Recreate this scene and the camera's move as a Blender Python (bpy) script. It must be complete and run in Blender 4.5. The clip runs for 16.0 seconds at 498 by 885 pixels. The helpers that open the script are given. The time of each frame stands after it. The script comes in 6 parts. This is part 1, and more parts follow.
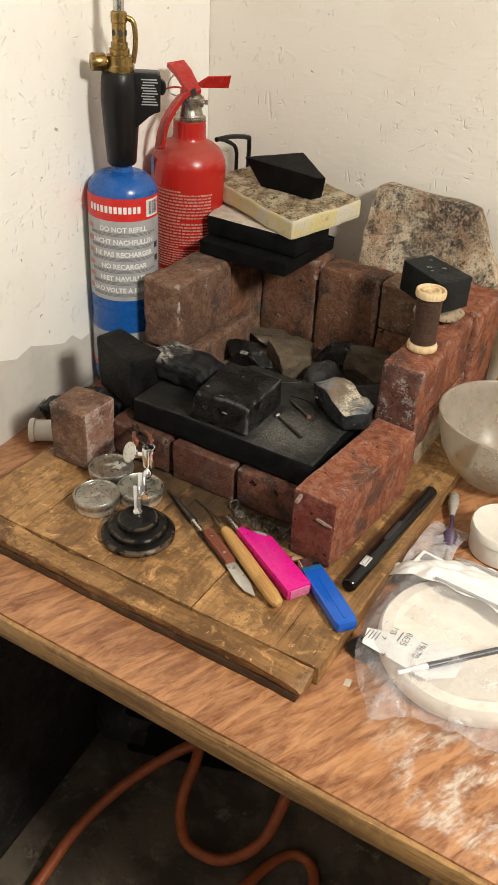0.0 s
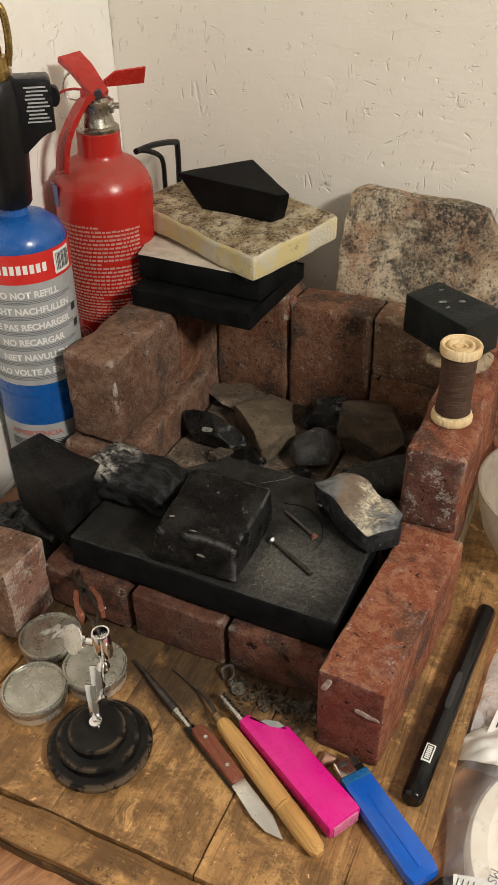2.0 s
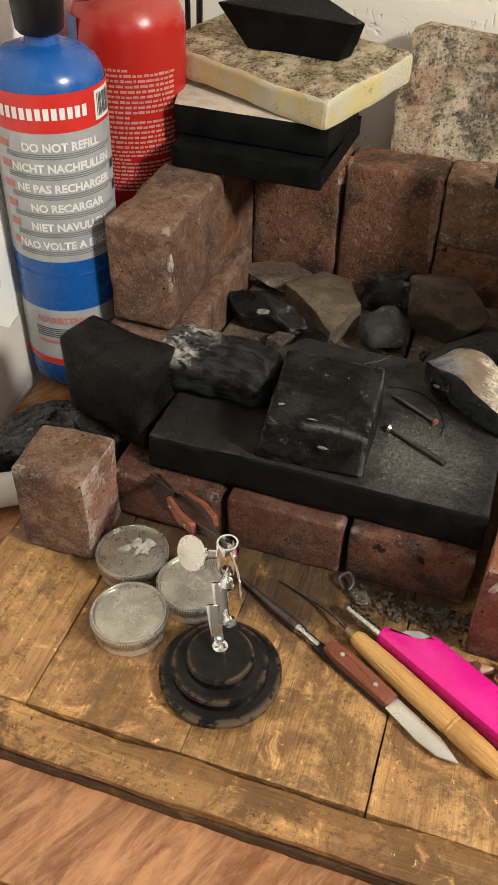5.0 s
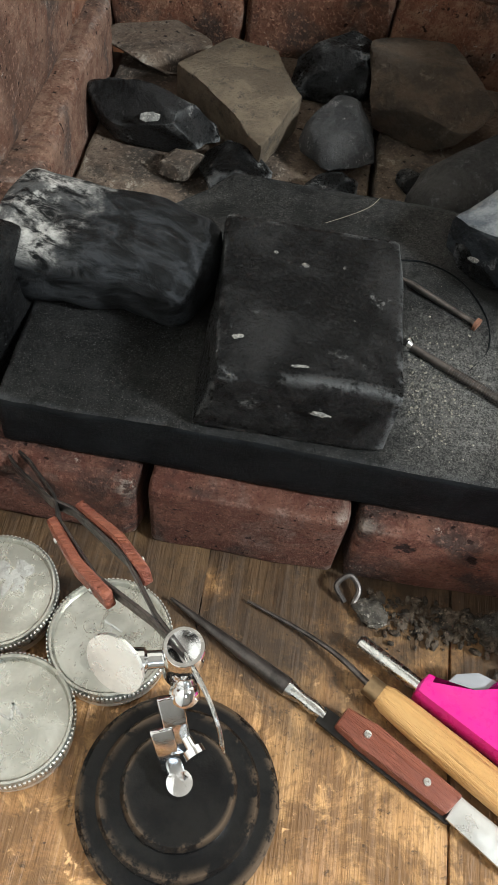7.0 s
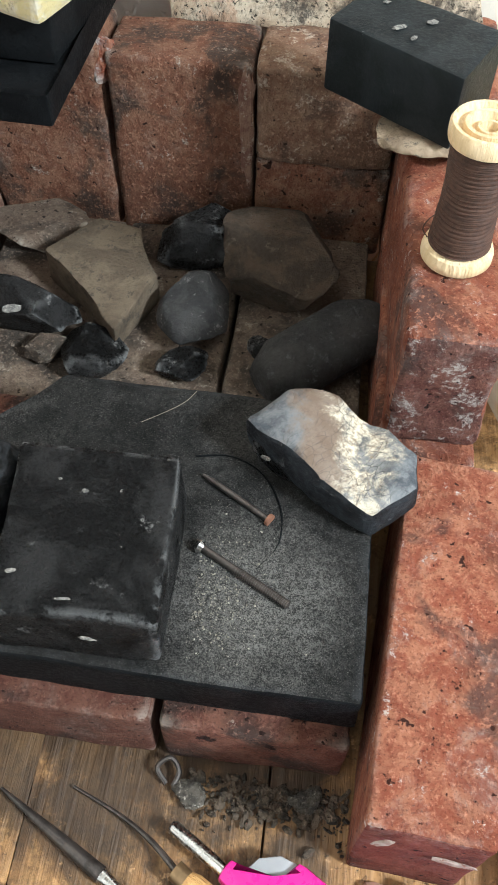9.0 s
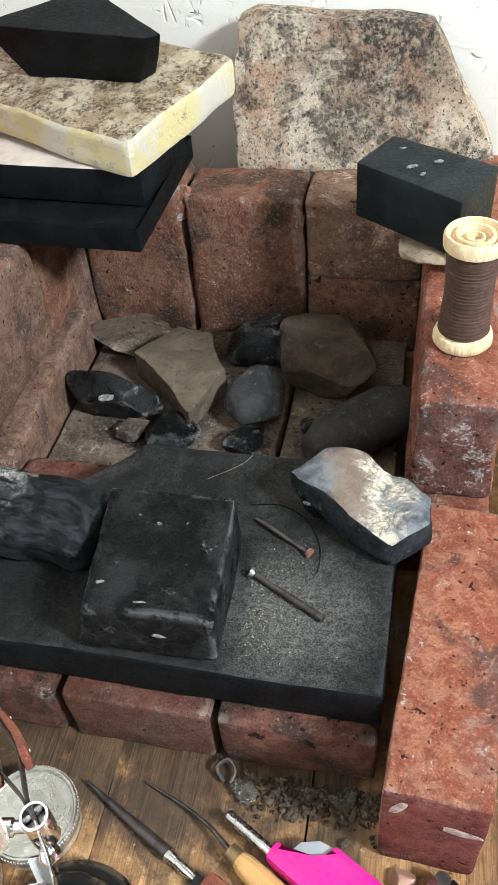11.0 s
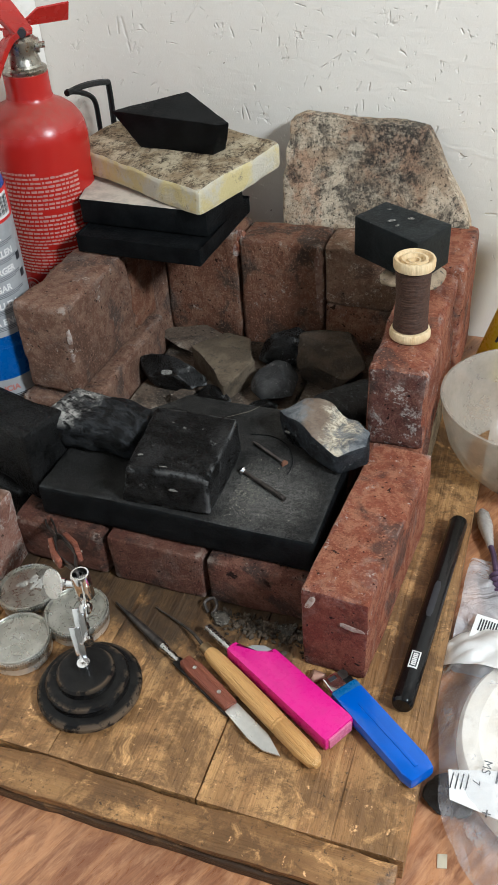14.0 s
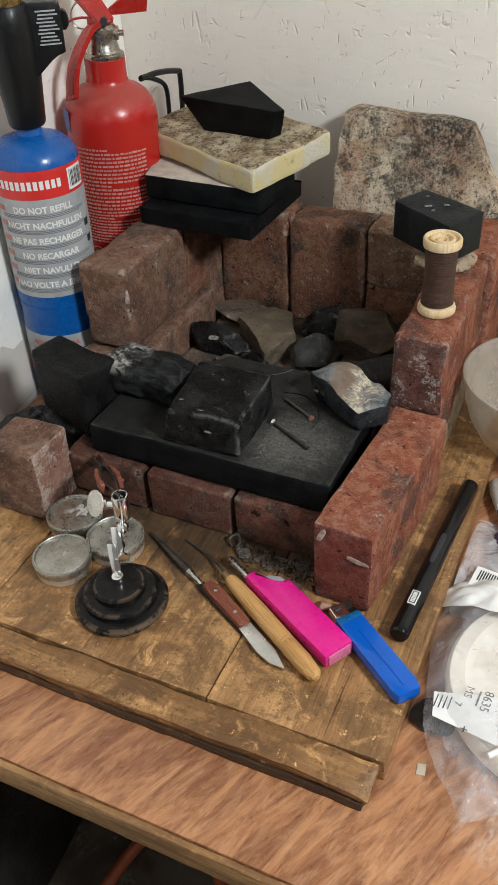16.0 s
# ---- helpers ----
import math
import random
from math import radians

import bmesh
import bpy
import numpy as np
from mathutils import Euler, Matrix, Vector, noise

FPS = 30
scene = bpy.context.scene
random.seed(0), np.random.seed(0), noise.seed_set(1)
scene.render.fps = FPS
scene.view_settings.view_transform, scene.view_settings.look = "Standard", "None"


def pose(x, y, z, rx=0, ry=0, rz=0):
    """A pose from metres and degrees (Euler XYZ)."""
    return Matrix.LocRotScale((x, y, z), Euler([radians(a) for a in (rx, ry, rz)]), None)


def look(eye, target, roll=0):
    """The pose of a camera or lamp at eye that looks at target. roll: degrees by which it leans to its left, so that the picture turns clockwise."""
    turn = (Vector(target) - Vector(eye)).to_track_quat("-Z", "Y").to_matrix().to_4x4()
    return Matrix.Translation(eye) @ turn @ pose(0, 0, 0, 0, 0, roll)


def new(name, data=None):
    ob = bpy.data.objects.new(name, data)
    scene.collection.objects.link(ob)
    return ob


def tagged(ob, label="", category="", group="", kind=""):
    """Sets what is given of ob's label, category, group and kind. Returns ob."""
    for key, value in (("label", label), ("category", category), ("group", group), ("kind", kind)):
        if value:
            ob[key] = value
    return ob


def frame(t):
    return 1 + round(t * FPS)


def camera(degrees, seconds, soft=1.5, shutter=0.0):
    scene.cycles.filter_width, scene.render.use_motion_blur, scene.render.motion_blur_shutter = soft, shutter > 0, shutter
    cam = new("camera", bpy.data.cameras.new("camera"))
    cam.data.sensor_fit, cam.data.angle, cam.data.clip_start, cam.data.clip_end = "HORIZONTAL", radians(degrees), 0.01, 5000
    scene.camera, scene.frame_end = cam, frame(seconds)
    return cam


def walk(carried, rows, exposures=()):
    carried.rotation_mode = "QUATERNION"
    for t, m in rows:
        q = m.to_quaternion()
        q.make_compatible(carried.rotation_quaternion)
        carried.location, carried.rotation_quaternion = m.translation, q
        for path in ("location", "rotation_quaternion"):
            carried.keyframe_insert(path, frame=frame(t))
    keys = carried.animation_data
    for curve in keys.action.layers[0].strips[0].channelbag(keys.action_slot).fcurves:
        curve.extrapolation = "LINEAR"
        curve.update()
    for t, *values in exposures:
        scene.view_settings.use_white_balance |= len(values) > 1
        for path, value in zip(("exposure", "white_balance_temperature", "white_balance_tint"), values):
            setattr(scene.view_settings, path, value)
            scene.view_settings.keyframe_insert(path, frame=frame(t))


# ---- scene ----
cam = camera(33.0, 16.0)
PATH = [
    (0, (0.251, -0.638, 0.606), (-0.574, 0.816, -0.491), 3.1),
    (0.5, (0.195, -0.576, 0.592), (-0.603, 0.898, -0.5), 2.2),
    (1, (0.169, -0.47, 0.58), (-0.68, 0.996, -0.483), 1.8),
    (1.5, (0.118, -0.392, 0.562), (-0.772, 1.017, -0.543), 1.2),
    (2, (0.072, -0.378, 0.574), (-0.621, 1.099, -0.583), -1.3),
    (2.5, (0.016, -0.41, 0.573), (-0.521, 1.12, -0.598), -1.0),
    (3, (0.0, -0.44, 0.578), (-0.479, 1.121, -0.577), -0.3),
    (3.5, (-0.002, -0.447, 0.59), (-0.495, 1.115, -0.559), 0.3),
    (4, (-0.013, -0.443, 0.58), (-0.609, 1.084, -0.566), -0.3),
    (6.5, (-0.206, -0.181, 0.369), (-0.27, 0.969, -1.266), 8.3),
    (7, (-0.202, -0.131, 0.369), (-0.209, 0.965, -1.303), 9.1),
    (7.5, (-0.187, -0.078, 0.386), (-0.175, 0.992, -1.303), 8.7),
    (8, (-0.169, -0.054, 0.405), (-0.183, 1.015, -1.286), 6.9),
    (8.5, (-0.144, -0.056, 0.426), (-0.196, 1.052, -1.238), 4.7),
    (9, (-0.097, -0.072, 0.442), (-0.227, 1.091, -1.18), 1.1),
    (9.5, (-0.076, -0.078, 0.452), (-0.329, 1.118, -1.131), -2.2),
    (12, (-0.024, -0.252, 0.517), (-0.393, 1.193, -0.816), -5.6),
    (12.5, (0.029, -0.299, 0.528), (-0.358, 1.154, -0.792), -3.7),
    (13, (0.057, -0.346, 0.532), (-0.446, 1.081, -0.775), -3.7),
    (13.5, (0.058, -0.368, 0.544), (-0.51, 1.063, -0.733), -4.7),
    (14, (0.071, -0.392, 0.551), (-0.514, 1.069, -0.683), -4.4),
    (14.5, (0.095, -0.428, 0.559), (-0.516, 1.051, -0.64), -3.8),
    (15, (0.115, -0.451, 0.559), (-0.522, 1.03, -0.625), -3.1),
    (15.5, (0.126, -0.464, 0.561), (-0.553, 0.985, -0.639), -3.2),
    (16, (0.125, -0.466, 0.557), (-0.585, 0.953, -0.66), -3.4),
]
EXPOSURES = [(0.0, 0.03, 6600, 6), (1.5, -0.17, 6600, 6), (3.5, -0.13, 6700, 6), (4.2, -0.08, 6700, 6), (6.3, 0.76, 5900, 4), (7.5, 0.62, 5400, 1), (8.5, 0.88, 5400, 2), (9.7, 1.03, 5300, 2), (11.8, 0.68, 5300, 3), (13.0, 0.09, 5400, 3), (14.5, 0.11, 5400, 3), (15.0, -0.12, 5600, 4), (16.0, -0.13, 5700, 4)]
walk(cam, [(t, look(eye, target, roll)) for t, eye, target, roll in PATH], EXPOSURES)

# ---- world and lights ----
world = bpy.data.worlds.new("room_air")
scene.world = world
world.use_nodes = True
world.node_tree.nodes["Background"].inputs[0].default_value = (1.0, 0.95, 0.88, 1)
world.node_tree.nodes["Background"].inputs[1].default_value = 0.011


def area_lamp(name, eye, target, size, watts, colour):
    data = bpy.data.lights.new(name, "AREA")
    data.shape, data.size, data.energy, data.color = "DISK", size, watts, colour
    ob = new(name, data)
    ob.matrix_world = look(eye, target)
    return ob


area_lamp("room_lamp", (1.27, -0.47, 1.3), (-0.2, 0.25, 0.1), 0.3, 37, (1.0, 0.94, 0.87))
# weak unseen lamp, added to fill the faces towards the front
area_lamp("window_light", (0.5, -1.9, 1.2), (-0.1, 0.2, 0.1), 0.9, 3.0, (0.93, 0.96, 1.0))

# ---- materials ----


class Nodes:
    """A small builder round one material's node tree."""

    def __init__(self, name):
        self.mat = bpy.data.materials.new(name)
        self.mat.use_nodes = True
        self.tree = self.mat.node_tree
        self.bsdf = self.tree.nodes["Principled BSDF"]
        self.out = self.tree.nodes["Material Output"]
        co = self.add("ShaderNodeTexCoord")
        info = self.add("ShaderNodeObjectInfo")
        mul = self.add("ShaderNodeVectorMath", operation="SCALE")
        mul.inputs[0].default_value = (7.3, 4.1, 5.7)
        self.link(info.outputs["Random"], mul.inputs["Scale"])
        plus = self.add("ShaderNodeVectorMath", operation="ADD")
        self.link(co.outputs["Object"], plus.inputs[0])
        self.link(mul.outputs[0], plus.inputs[1])
        self.plain, self.co, self.random = co.outputs["Object"], plus.outputs[0], info.outputs["Random"]

    def add(self, kind, **settings):
        n = self.tree.nodes.new(kind)
        for k, v in settings.items():
            setattr(n, k, v)
        return n

    def link(self, a, b):
        self.tree.links.new(a, b)

    def mapped(self, scale=(1, 1, 1), turn=(0, 0, 0), at=(0, 0, 0), source=None):
        m = self.add("ShaderNodeMapping")
        m.inputs["Scale"].default_value, m.inputs["Rotation"].default_value, m.inputs["Location"].default_value = scale, [radians(a) for a in turn], at
        self.link(source or self.co, m.inputs["Vector"])
        return m.outputs[0]

    def noise(self, scale, detail=6, rough=0.6, distort=0.0, vector=None):
        n = self.add("ShaderNodeTexNoise")
        n.inputs["Scale"].default_value, n.inputs["Detail"].default_value = scale, detail
        n.inputs["Roughness"].default_value, n.inputs["Distortion"].default_value = rough, distort
        self.link(vector or self.co, n.inputs["Vector"])
        return self.math("MULTIPLY_ADD", n.outputs["Fac"], 1.8, -0.4)

    def ramp(self, fac, lo, hi, a=0.0, b=1.0):
        n = self.add("ShaderNodeMapRange", clamp=True, interpolation_type="SMOOTHSTEP")
        for k, v in (("From Min", lo), ("From Max", hi), ("To Min", a), ("To Max", b)):
            n.inputs[k].default_value = v
        self.link(fac, n.inputs["Value"])
        return n.outputs[0]

    def math(self, op, a, b=0.0, c=0.0):
        n = self.add("ShaderNodeMath", operation=op)
        for i, v in enumerate((a, b, c)):
            if isinstance(v, (int, float)):
                n.inputs[i].default_value = v
            else:
                self.link(v, n.inputs[i])
        return n.outputs[0]

    def mix(self, fac, a, b):
        n = self.add("ShaderNodeMix", data_type="RGBA")
        for s, v in ((n.inputs[0], fac), (n.inputs[6], a), (n.inputs[7], b)):
            if isinstance(v, (int, float)):
                s.default_value = v
            elif isinstance(v, tuple):
                s.default_value = (*v, 1)
            else:
                self.link(v, s)
        return n.outputs[2]

    def edges(self, amount):
        """Where worn convex edges show, broken up by a grain."""
        geo = self.add("ShaderNodeNewGeometry")
        return self.math("MULTIPLY", self.ramp(geo.outputs["Pointiness"], 0.515, 0.575, 0.0, amount), self.ramp(self.noise(70, 6, 0.75), 0.42, 0.6))

    def finish(self, colour, rough=0.6, bump=None, depth=0.001, metal=0.0, strength=1.0, spec=0.5):
        for key, v in (("Base Color", colour), ("Roughness", rough), ("Metallic", metal), ("Specular IOR Level", spec)):
            s = self.bsdf.inputs[key]
            if isinstance(v, tuple):
                s.default_value = (*v, 1)
            elif isinstance(v, (int, float)):
                s.default_value = v
            else:
                self.link(v, s)
        if bump is not None:
            n = self.add("ShaderNodeBump")
            n.inputs["Distance"].default_value, n.inputs["Strength"].default_value = depth, strength
            self.link(bump, n.inputs["Height"])
            self.link(n.outputs[0], self.bsdf.inputs["Normal"])
        return self.mat


def mottled(name, a, b, c, scale=40, fine=300, rough=(0.6, 0.85), depth=0.0006, spots=0.62, metal=0.0, spec=0.25, worn=None, soft=0.1):
    """Two colours in patches, a third in specks; grain at a fine scale."""
    n = Nodes(name)
    big, small = n.noise(scale, 9, 0.68, 0.3), n.noise(fine, 6, 0.7)
    base = n.mix(n.ramp(big, 0.35, 0.65), a, b)
    base = n.mix(n.math("MULTIPLY", n.ramp(n.noise(scale * 2.3, 8, 0.75), spots, spots + soft), n.ramp(small, 0.3, 0.6)), base, c)
    if worn:
        base = n.mix(n.edges(0.8), base, worn)
    return n.finish(base, n.ramp(small, 0.2, 0.8, *rough), n.math("ADD", small, n.math("MULTIPLY", big, 1.5)), depth, metal, 1.0, spec)


def brick_material(name, a, b, lime, soot, lime_at=0.6, soot_at=0.55):
    n = Nodes(name)
    grain, mid, big = n.noise(420, 6, 0.7), n.noise(90, 7, 0.7, 0.4), n.noise(22, 5, 0.6, 0.5)
    base = n.mix(n.ramp(mid, 0.35, 0.68), a, b)
    base = n.mix(n.ramp(n.random, 0.0, 1.0, 0.0, 0.35), base, tuple(0.6 * v for v in a))
    base = n.mix(n.ramp(n.noise(9, 5, 0.6, 0.8), 0.45, 0.75, 0.0, 0.65), base, tuple(0.45 * v for v in a))
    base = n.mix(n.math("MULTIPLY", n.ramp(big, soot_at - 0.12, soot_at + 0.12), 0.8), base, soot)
    base = n.mix(n.ramp(grain, 0.52, 0.8, 0.0, 0.6), base, tuple(1.3 * v + 0.03 for v in b))
    base = n.mix(n.ramp(n.noise(650, 4, 0.7), 0.2, 0.45, 0.6, 0.0), base, tuple(0.3 * v for v in a))
    dusty = n.math("MULTIPLY", n.ramp(n.noise(30, 8, 0.75, 0.5), 0.52, 0.85, 0.0, 0.4), n.ramp(grain, 0.3, 0.7, 0.3, 1.0))
    base = n.mix(dusty, base, tuple(0.55 * v for v in lime))
    limes = n.math("MULTIPLY", n.ramp(n.noise(52, 9, 0.82, 0.15), lime_at, lime_at + 0.09), n.ramp(grain, 0.35, 0.6, 0.25, 1.0))
    base = n.mix(n.math("MAXIMUM", n.math("MULTIPLY", limes, 0.85), n.edges(0.95)), base, lime)
    pits = n.math("MULTIPLY", n.ramp(n.noise(230, 3, 0.5), 0.12, 0.22), n.ramp(n.noise(60, 5, 0.6, 0.3), 0.1, 0.16))
    base = n.mix(n.math("SUBTRACT", 1.0, pits), base, tuple(0.16 * v for v in a))
    h = n.math("ADD", n.math("MULTIPLY", mid, 2.0), n.math("ADD", grain, n.math("MULTIPLY", pits, 0.8)))
    return n.finish(base, n.ramp(grain, 0.2, 0.8, 0.72, 0.95), h, 0.0015, 0.0, 1.0, 0.25)


def wood_material(name, light, dark, along, scale=1.0, rough=(0.4, 0.7), burn=0.0, fleck=(0.05, 0.03, 0.015), sooty=None):
    """Grain that runs along an axis: 0 x, 1 y, 2 z."""
    n = Nodes(name)
    s = [60 * scale] * 3
    s[along] = 5 * scale
    grain = n.noise(1.0, 7, 0.65, 0.8, n.mapped(tuple(s)))
    s2 = [420 * scale] * 3
    s2[along] = 26 * scale
    fibre = n.noise(1.0, 4, 0.6, 0.2, n.mapped(tuple(s2)))
    blot = n.noise(15, 10, 0.8, 0.4)
    base = n.mix(n.ramp(grain, 0.3, 0.7), light, dark)
    base = n.mix(n.ramp(fibre, 0.45, 0.9, 0.0, 0.25), base, tuple(0.5 * v for v in dark))
    brown = tuple(0.45 * d + 0.55 * f for d, f in zip(dark, fleck))
    base = n.mix(n.ramp(blot, 0.44, 0.64, 0.0, min(1.0, burn * 0.85)), base, brown)
    base = n.mix(n.ramp(n.noise(55, 9, 0.8, 0.8), 0.5, 0.74, 0.0, burn * 0.75), base, brown)
    base = n.mix(n.ramp(n.noise(230, 7, 0.8, 0.3), 0.6, 0.78, 0.0, burn * 0.85), base, fleck)
    base = n.mix(n.ramp(n.noise(6, 5, 0.6, 0.5), 0.35, 0.75, 0.0, burn * 0.45), base, tuple(0.6 * v for v in dark))
    base = n.mix(n.ramp(n.noise(110, 5, 0.7), 0.74, 0.84, 0.0, burn * 0.6), base, tuple(min(1.0, 1.7 * v + 0.06) for v in light))
    base = n.mix(n.ramp(n.noise(48, 8, 0.75, 0.6), 0.58, 0.85, 0.0, burn * 0.6), base, tuple(1.45 * v for v in light))
    if sooty is not None:
        # soot and grime trodden in round the hearth
        where = n.add("ShaderNodeSeparateXYZ")
        n.link(n.plain, where.inputs[0])
        reach = n.math("ADD", where.outputs["Y"], n.math("MULTIPLY", n.math("SUBTRACT", n.noise(18, 7, 0.7, 0.4), 0.5), 0.13))
        inside = n.ramp(where.outputs["X"], -0.075, -0.05, 1.0, 0.25)
        base = n.mix(n.math("MULTIPLY", n.ramp(reach, sooty - 0.05, sooty + 0.02, 0.0, 0.85), inside), base, (0.03, 0.022, 0.016))
    s3 = [150 * scale] * 3
    s3[along] = 3.2 * scale
    crack = n.ramp(n.noise(1.0, 3, 0.55, 0.35, n.mapped(tuple(s3), (0, 0, 0), (3, 5, 1))), 0.84, 0.93, 0.0, min(1.0, burn))
    base = n.mix(crack, base, (0.022, 0.014, 0.008))
    h = n.math("SUBTRACT", n.math("ADD", grain, fibre), n.math("MULTIPLY", crack, 1.5))
    return n.finish(base, n.ramp(fibre, 0.2, 0.8, *rough), h, 0.001, 0.0, 1.0, 0.4)


def plain(name, colour, rough=0.4, metal=0.0, wear=0.15, spec=0.5, scale=60):
    n = Nodes(name)
    f = n.noise(scale, 6, 0.65)
    return n.finish(n.mix(n.ramp(f, 0.3, 0.75), colour, tuple(v * (1 - wear) for v in colour)), n.ramp(n.noise(scale * 4, 4), 0.2, 0.8, max(rough - 0.07, 0.02), rough + 0.1),
                    n.noise(scale * 3, 4), 0.00012, metal, 0.6, spec)


def wall_material(name, colour, along=0):
    """Painted strand board: long shallow gouges in several directions under the paint."""
    n = Nodes(name)
    total = None
    for i, (turn, fine, size) in enumerate(((4, 110, 0.5), (-14, 90, 0.45), (24, 130, 0.5), (78, 120, 0.55), (-38, 150, 0.5), (9, 210, 0.6))):
        t = (0, turn, 0) if along == 0 else (turn, 0, 0)
        v = n.mapped((fine, fine, fine * 0.2), (0, 0, 0), (i * 3.1, i * 1.7, i * 2.3), n.mapped((1, 1, 1), t))
        vor = n.add("ShaderNodeTexVoronoi", feature="DISTANCE_TO_EDGE")
        vor.inputs["Scale"].default_value = size
        n.link(v, vor.inputs["Vector"])
        line = n.ramp(n.math("ADD", vor.outputs["Distance"], n.math("MULTIPLY", n.noise(140, 3, 0.6), 0.03)), 0.005, 0.075, 1.0, 0.0)
        gate = n.ramp(n.noise(26 + 5 * i, 4, 0.65, 0.0, n.mapped((1, 1, 1), (0, 0, 0), (i * 5.0, i * 2.0, i))), 0.7, 0.8)
        scratch = n.math("MULTIPLY", line, gate)
        total = scratch if total is None else n.math("MAXIMUM", total, scratch)
    flake = n.noise(1.0, 3, 0.5, 1.0, n.mapped((26, 26, 60), (0, 20, 0)))
    roller = n.noise(520, 3, 0.6)
    h = n.math("SUBTRACT", n.math("ADD", n.math("MULTIPLY", flake, 0.5), n.math("MULTIPLY", roller, 0.12)), n.math("MULTIPLY", total, 0.95))
    dirt = n.ramp(n.noise(5, 6, 0.7), 0.45, 0.8, 0.0, 0.25)
    base = n.mix(dirt, colour, tuple(v * w for v, w in zip(colour, (0.86, 0.82, 0.76))))
    specks = n.ramp(n.noise(70, 2, 0.5), 0.93, 0.96)
    base = n.mix(n.math("MULTIPLY", specks, 0.7), base, (0.25, 0.2, 0.15))
    return n.finish(base, 0.5, h, 0.0016, 0.0, 0.7, 0.35)


BRICK_RED = brick_material("brick_red", (0.27, 0.077, 0.04), (0.4, 0.165, 0.092), (0.62, 0.57, 0.52), (0.08, 0.045, 0.036), 0.67, 0.66)
BRICK_BROWN = brick_material("brick_brown", (0.2, 0.1, 0.064), (0.33, 0.2, 0.135), (0.54, 0.48, 0.42), (0.075, 0.054, 0.045), 0.68, 0.64)
BRICK_FRONT = brick_material("brick_sooty_red", (0.125, 0.045, 0.029), (0.19, 0.085, 0.055), (0.42, 0.35, 0.29), (0.03, 0.022, 0.018), 0.72, 0.55)
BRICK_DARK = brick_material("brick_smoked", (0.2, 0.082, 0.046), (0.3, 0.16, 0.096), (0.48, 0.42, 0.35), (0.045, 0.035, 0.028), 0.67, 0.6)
BRICK_BED = brick_material("brick_ashy", (0.16, 0.115, 0.082), (0.23, 0.175, 0.128), (0.4, 0.35, 0.28), (0.03, 0.026, 0.022), 0.64, 0.55)
SOOT = mottled("sooty_charcoal", (0.0042, 0.004, 0.0038), (0.021, 0.0203, 0.0197), (0.15, 0.147, 0.14), 30, 520, (0.16, 0.5), 0.0009, 0.67, 0.0, 0.1, (0.16, 0.16, 0.157))
TALL_SOOT = mottled("glossy_charcoal", (0.0035, 0.0034, 0.0033), (0.011, 0.0107, 0.0104), (0.1, 0.098, 0.094), 30, 420, (0.18, 0.45), 0.0009, 0.8, 0.0, 0.12)
SOOT_ASH = mottled("old_ash", (0.007, 0.0075, 0.008), (0.02, 0.0215, 0.023), (0.1, 0.1, 0.097), 44, 800, (0.45, 0.75), 0.0012, 0.7, 0.0, 0.16, (0.06, 0.062, 0.064))
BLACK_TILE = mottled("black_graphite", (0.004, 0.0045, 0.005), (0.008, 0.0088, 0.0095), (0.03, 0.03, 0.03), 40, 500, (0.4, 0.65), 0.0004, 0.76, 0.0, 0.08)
CREAM = mottled("scorched_cream_firebrick", (0.56, 0.47, 0.32), (0.33, 0.245, 0.145), (0.075, 0.054, 0.034), 34, 330, (0.7, 0.95), 0.0016, 0.34, 0.0, 0.25, (0.66, 0.6, 0.46), 0.34)
CREAM_EDGE = mottled("yellowed_cream_edge", (0.66, 0.55, 0.27), (0.62, 0.57, 0.46), (0.3, 0.24, 0.16), 20, 330, (0.7, 0.95), 0.0014, 0.6, 0.0, 0.25, (0.72, 0.68, 0.56), 0.2)
TAN_STONE = mottled("tan_stone", (0.2, 0.155, 0.105), (0.13, 0.1, 0.068), (0.09, 0.075, 0.055), 40, 420, (0.7, 0.95), 0.002, 0.58)
BROWN_STONE = mottled("brown_stone", (0.095, 0.068, 0.046), (0.055, 0.041, 0.029), (0.12, 0.1, 0.075), 40, 420, (0.65, 0.9), 0.002, 0.62)
GREY_STONE = mottled("grey_stone", (0.06, 0.058, 0.056), (0.035, 0.034, 0.033), (0.2, 0.19, 0.18), 50, 420, (0.6, 0.9), 0.0018, 0.62)
OLD_MORTAR = mottled("old_mortar", (0.4, 0.31, 0.21), (0.28, 0.21, 0.14), (0.12, 0.1, 0.08), 50, 300, (0.8, 0.95), 0.0014, 0.56)
LIMEWASH = mottled("old_limewash", (0.5, 0.43, 0.38), (0.36, 0.27, 0.23), (0.22, 0.1, 0.07), 120, 600, (0.8, 0.95), 0.0006, 0.56)
CRUMBS = mottled("ash_crumbs", (0.3, 0.275, 0.215), (0.15, 0.14, 0.115), (0.45, 0.42, 0.35), 300, 900, (0.8, 0.95), 0.0003, 0.5)
BOARD_Y = wood_material("worn_board_planks", (0.55, 0.315, 0.125), (0.32, 0.165, 0.062), 1, 0.6, (0.28, 0.52), 1.1, (0.045, 0.026, 0.012), 0.012)
BOARD_X = wood_material("worn_board_end_plank", (0.5, 0.28, 0.11), (0.25, 0.125, 0.045), 0, 0.6, (0.36, 0.62), 1.35, (0.025, 0.015, 0.008))
HANDLE_WOOD = wood_material("varnished_beech", (0.62, 0.36, 0.13), (0.52, 0.27, 0.085), 0, 1.2, (0.3, 0.42), 0.15, (0.3, 0.15, 0.05))
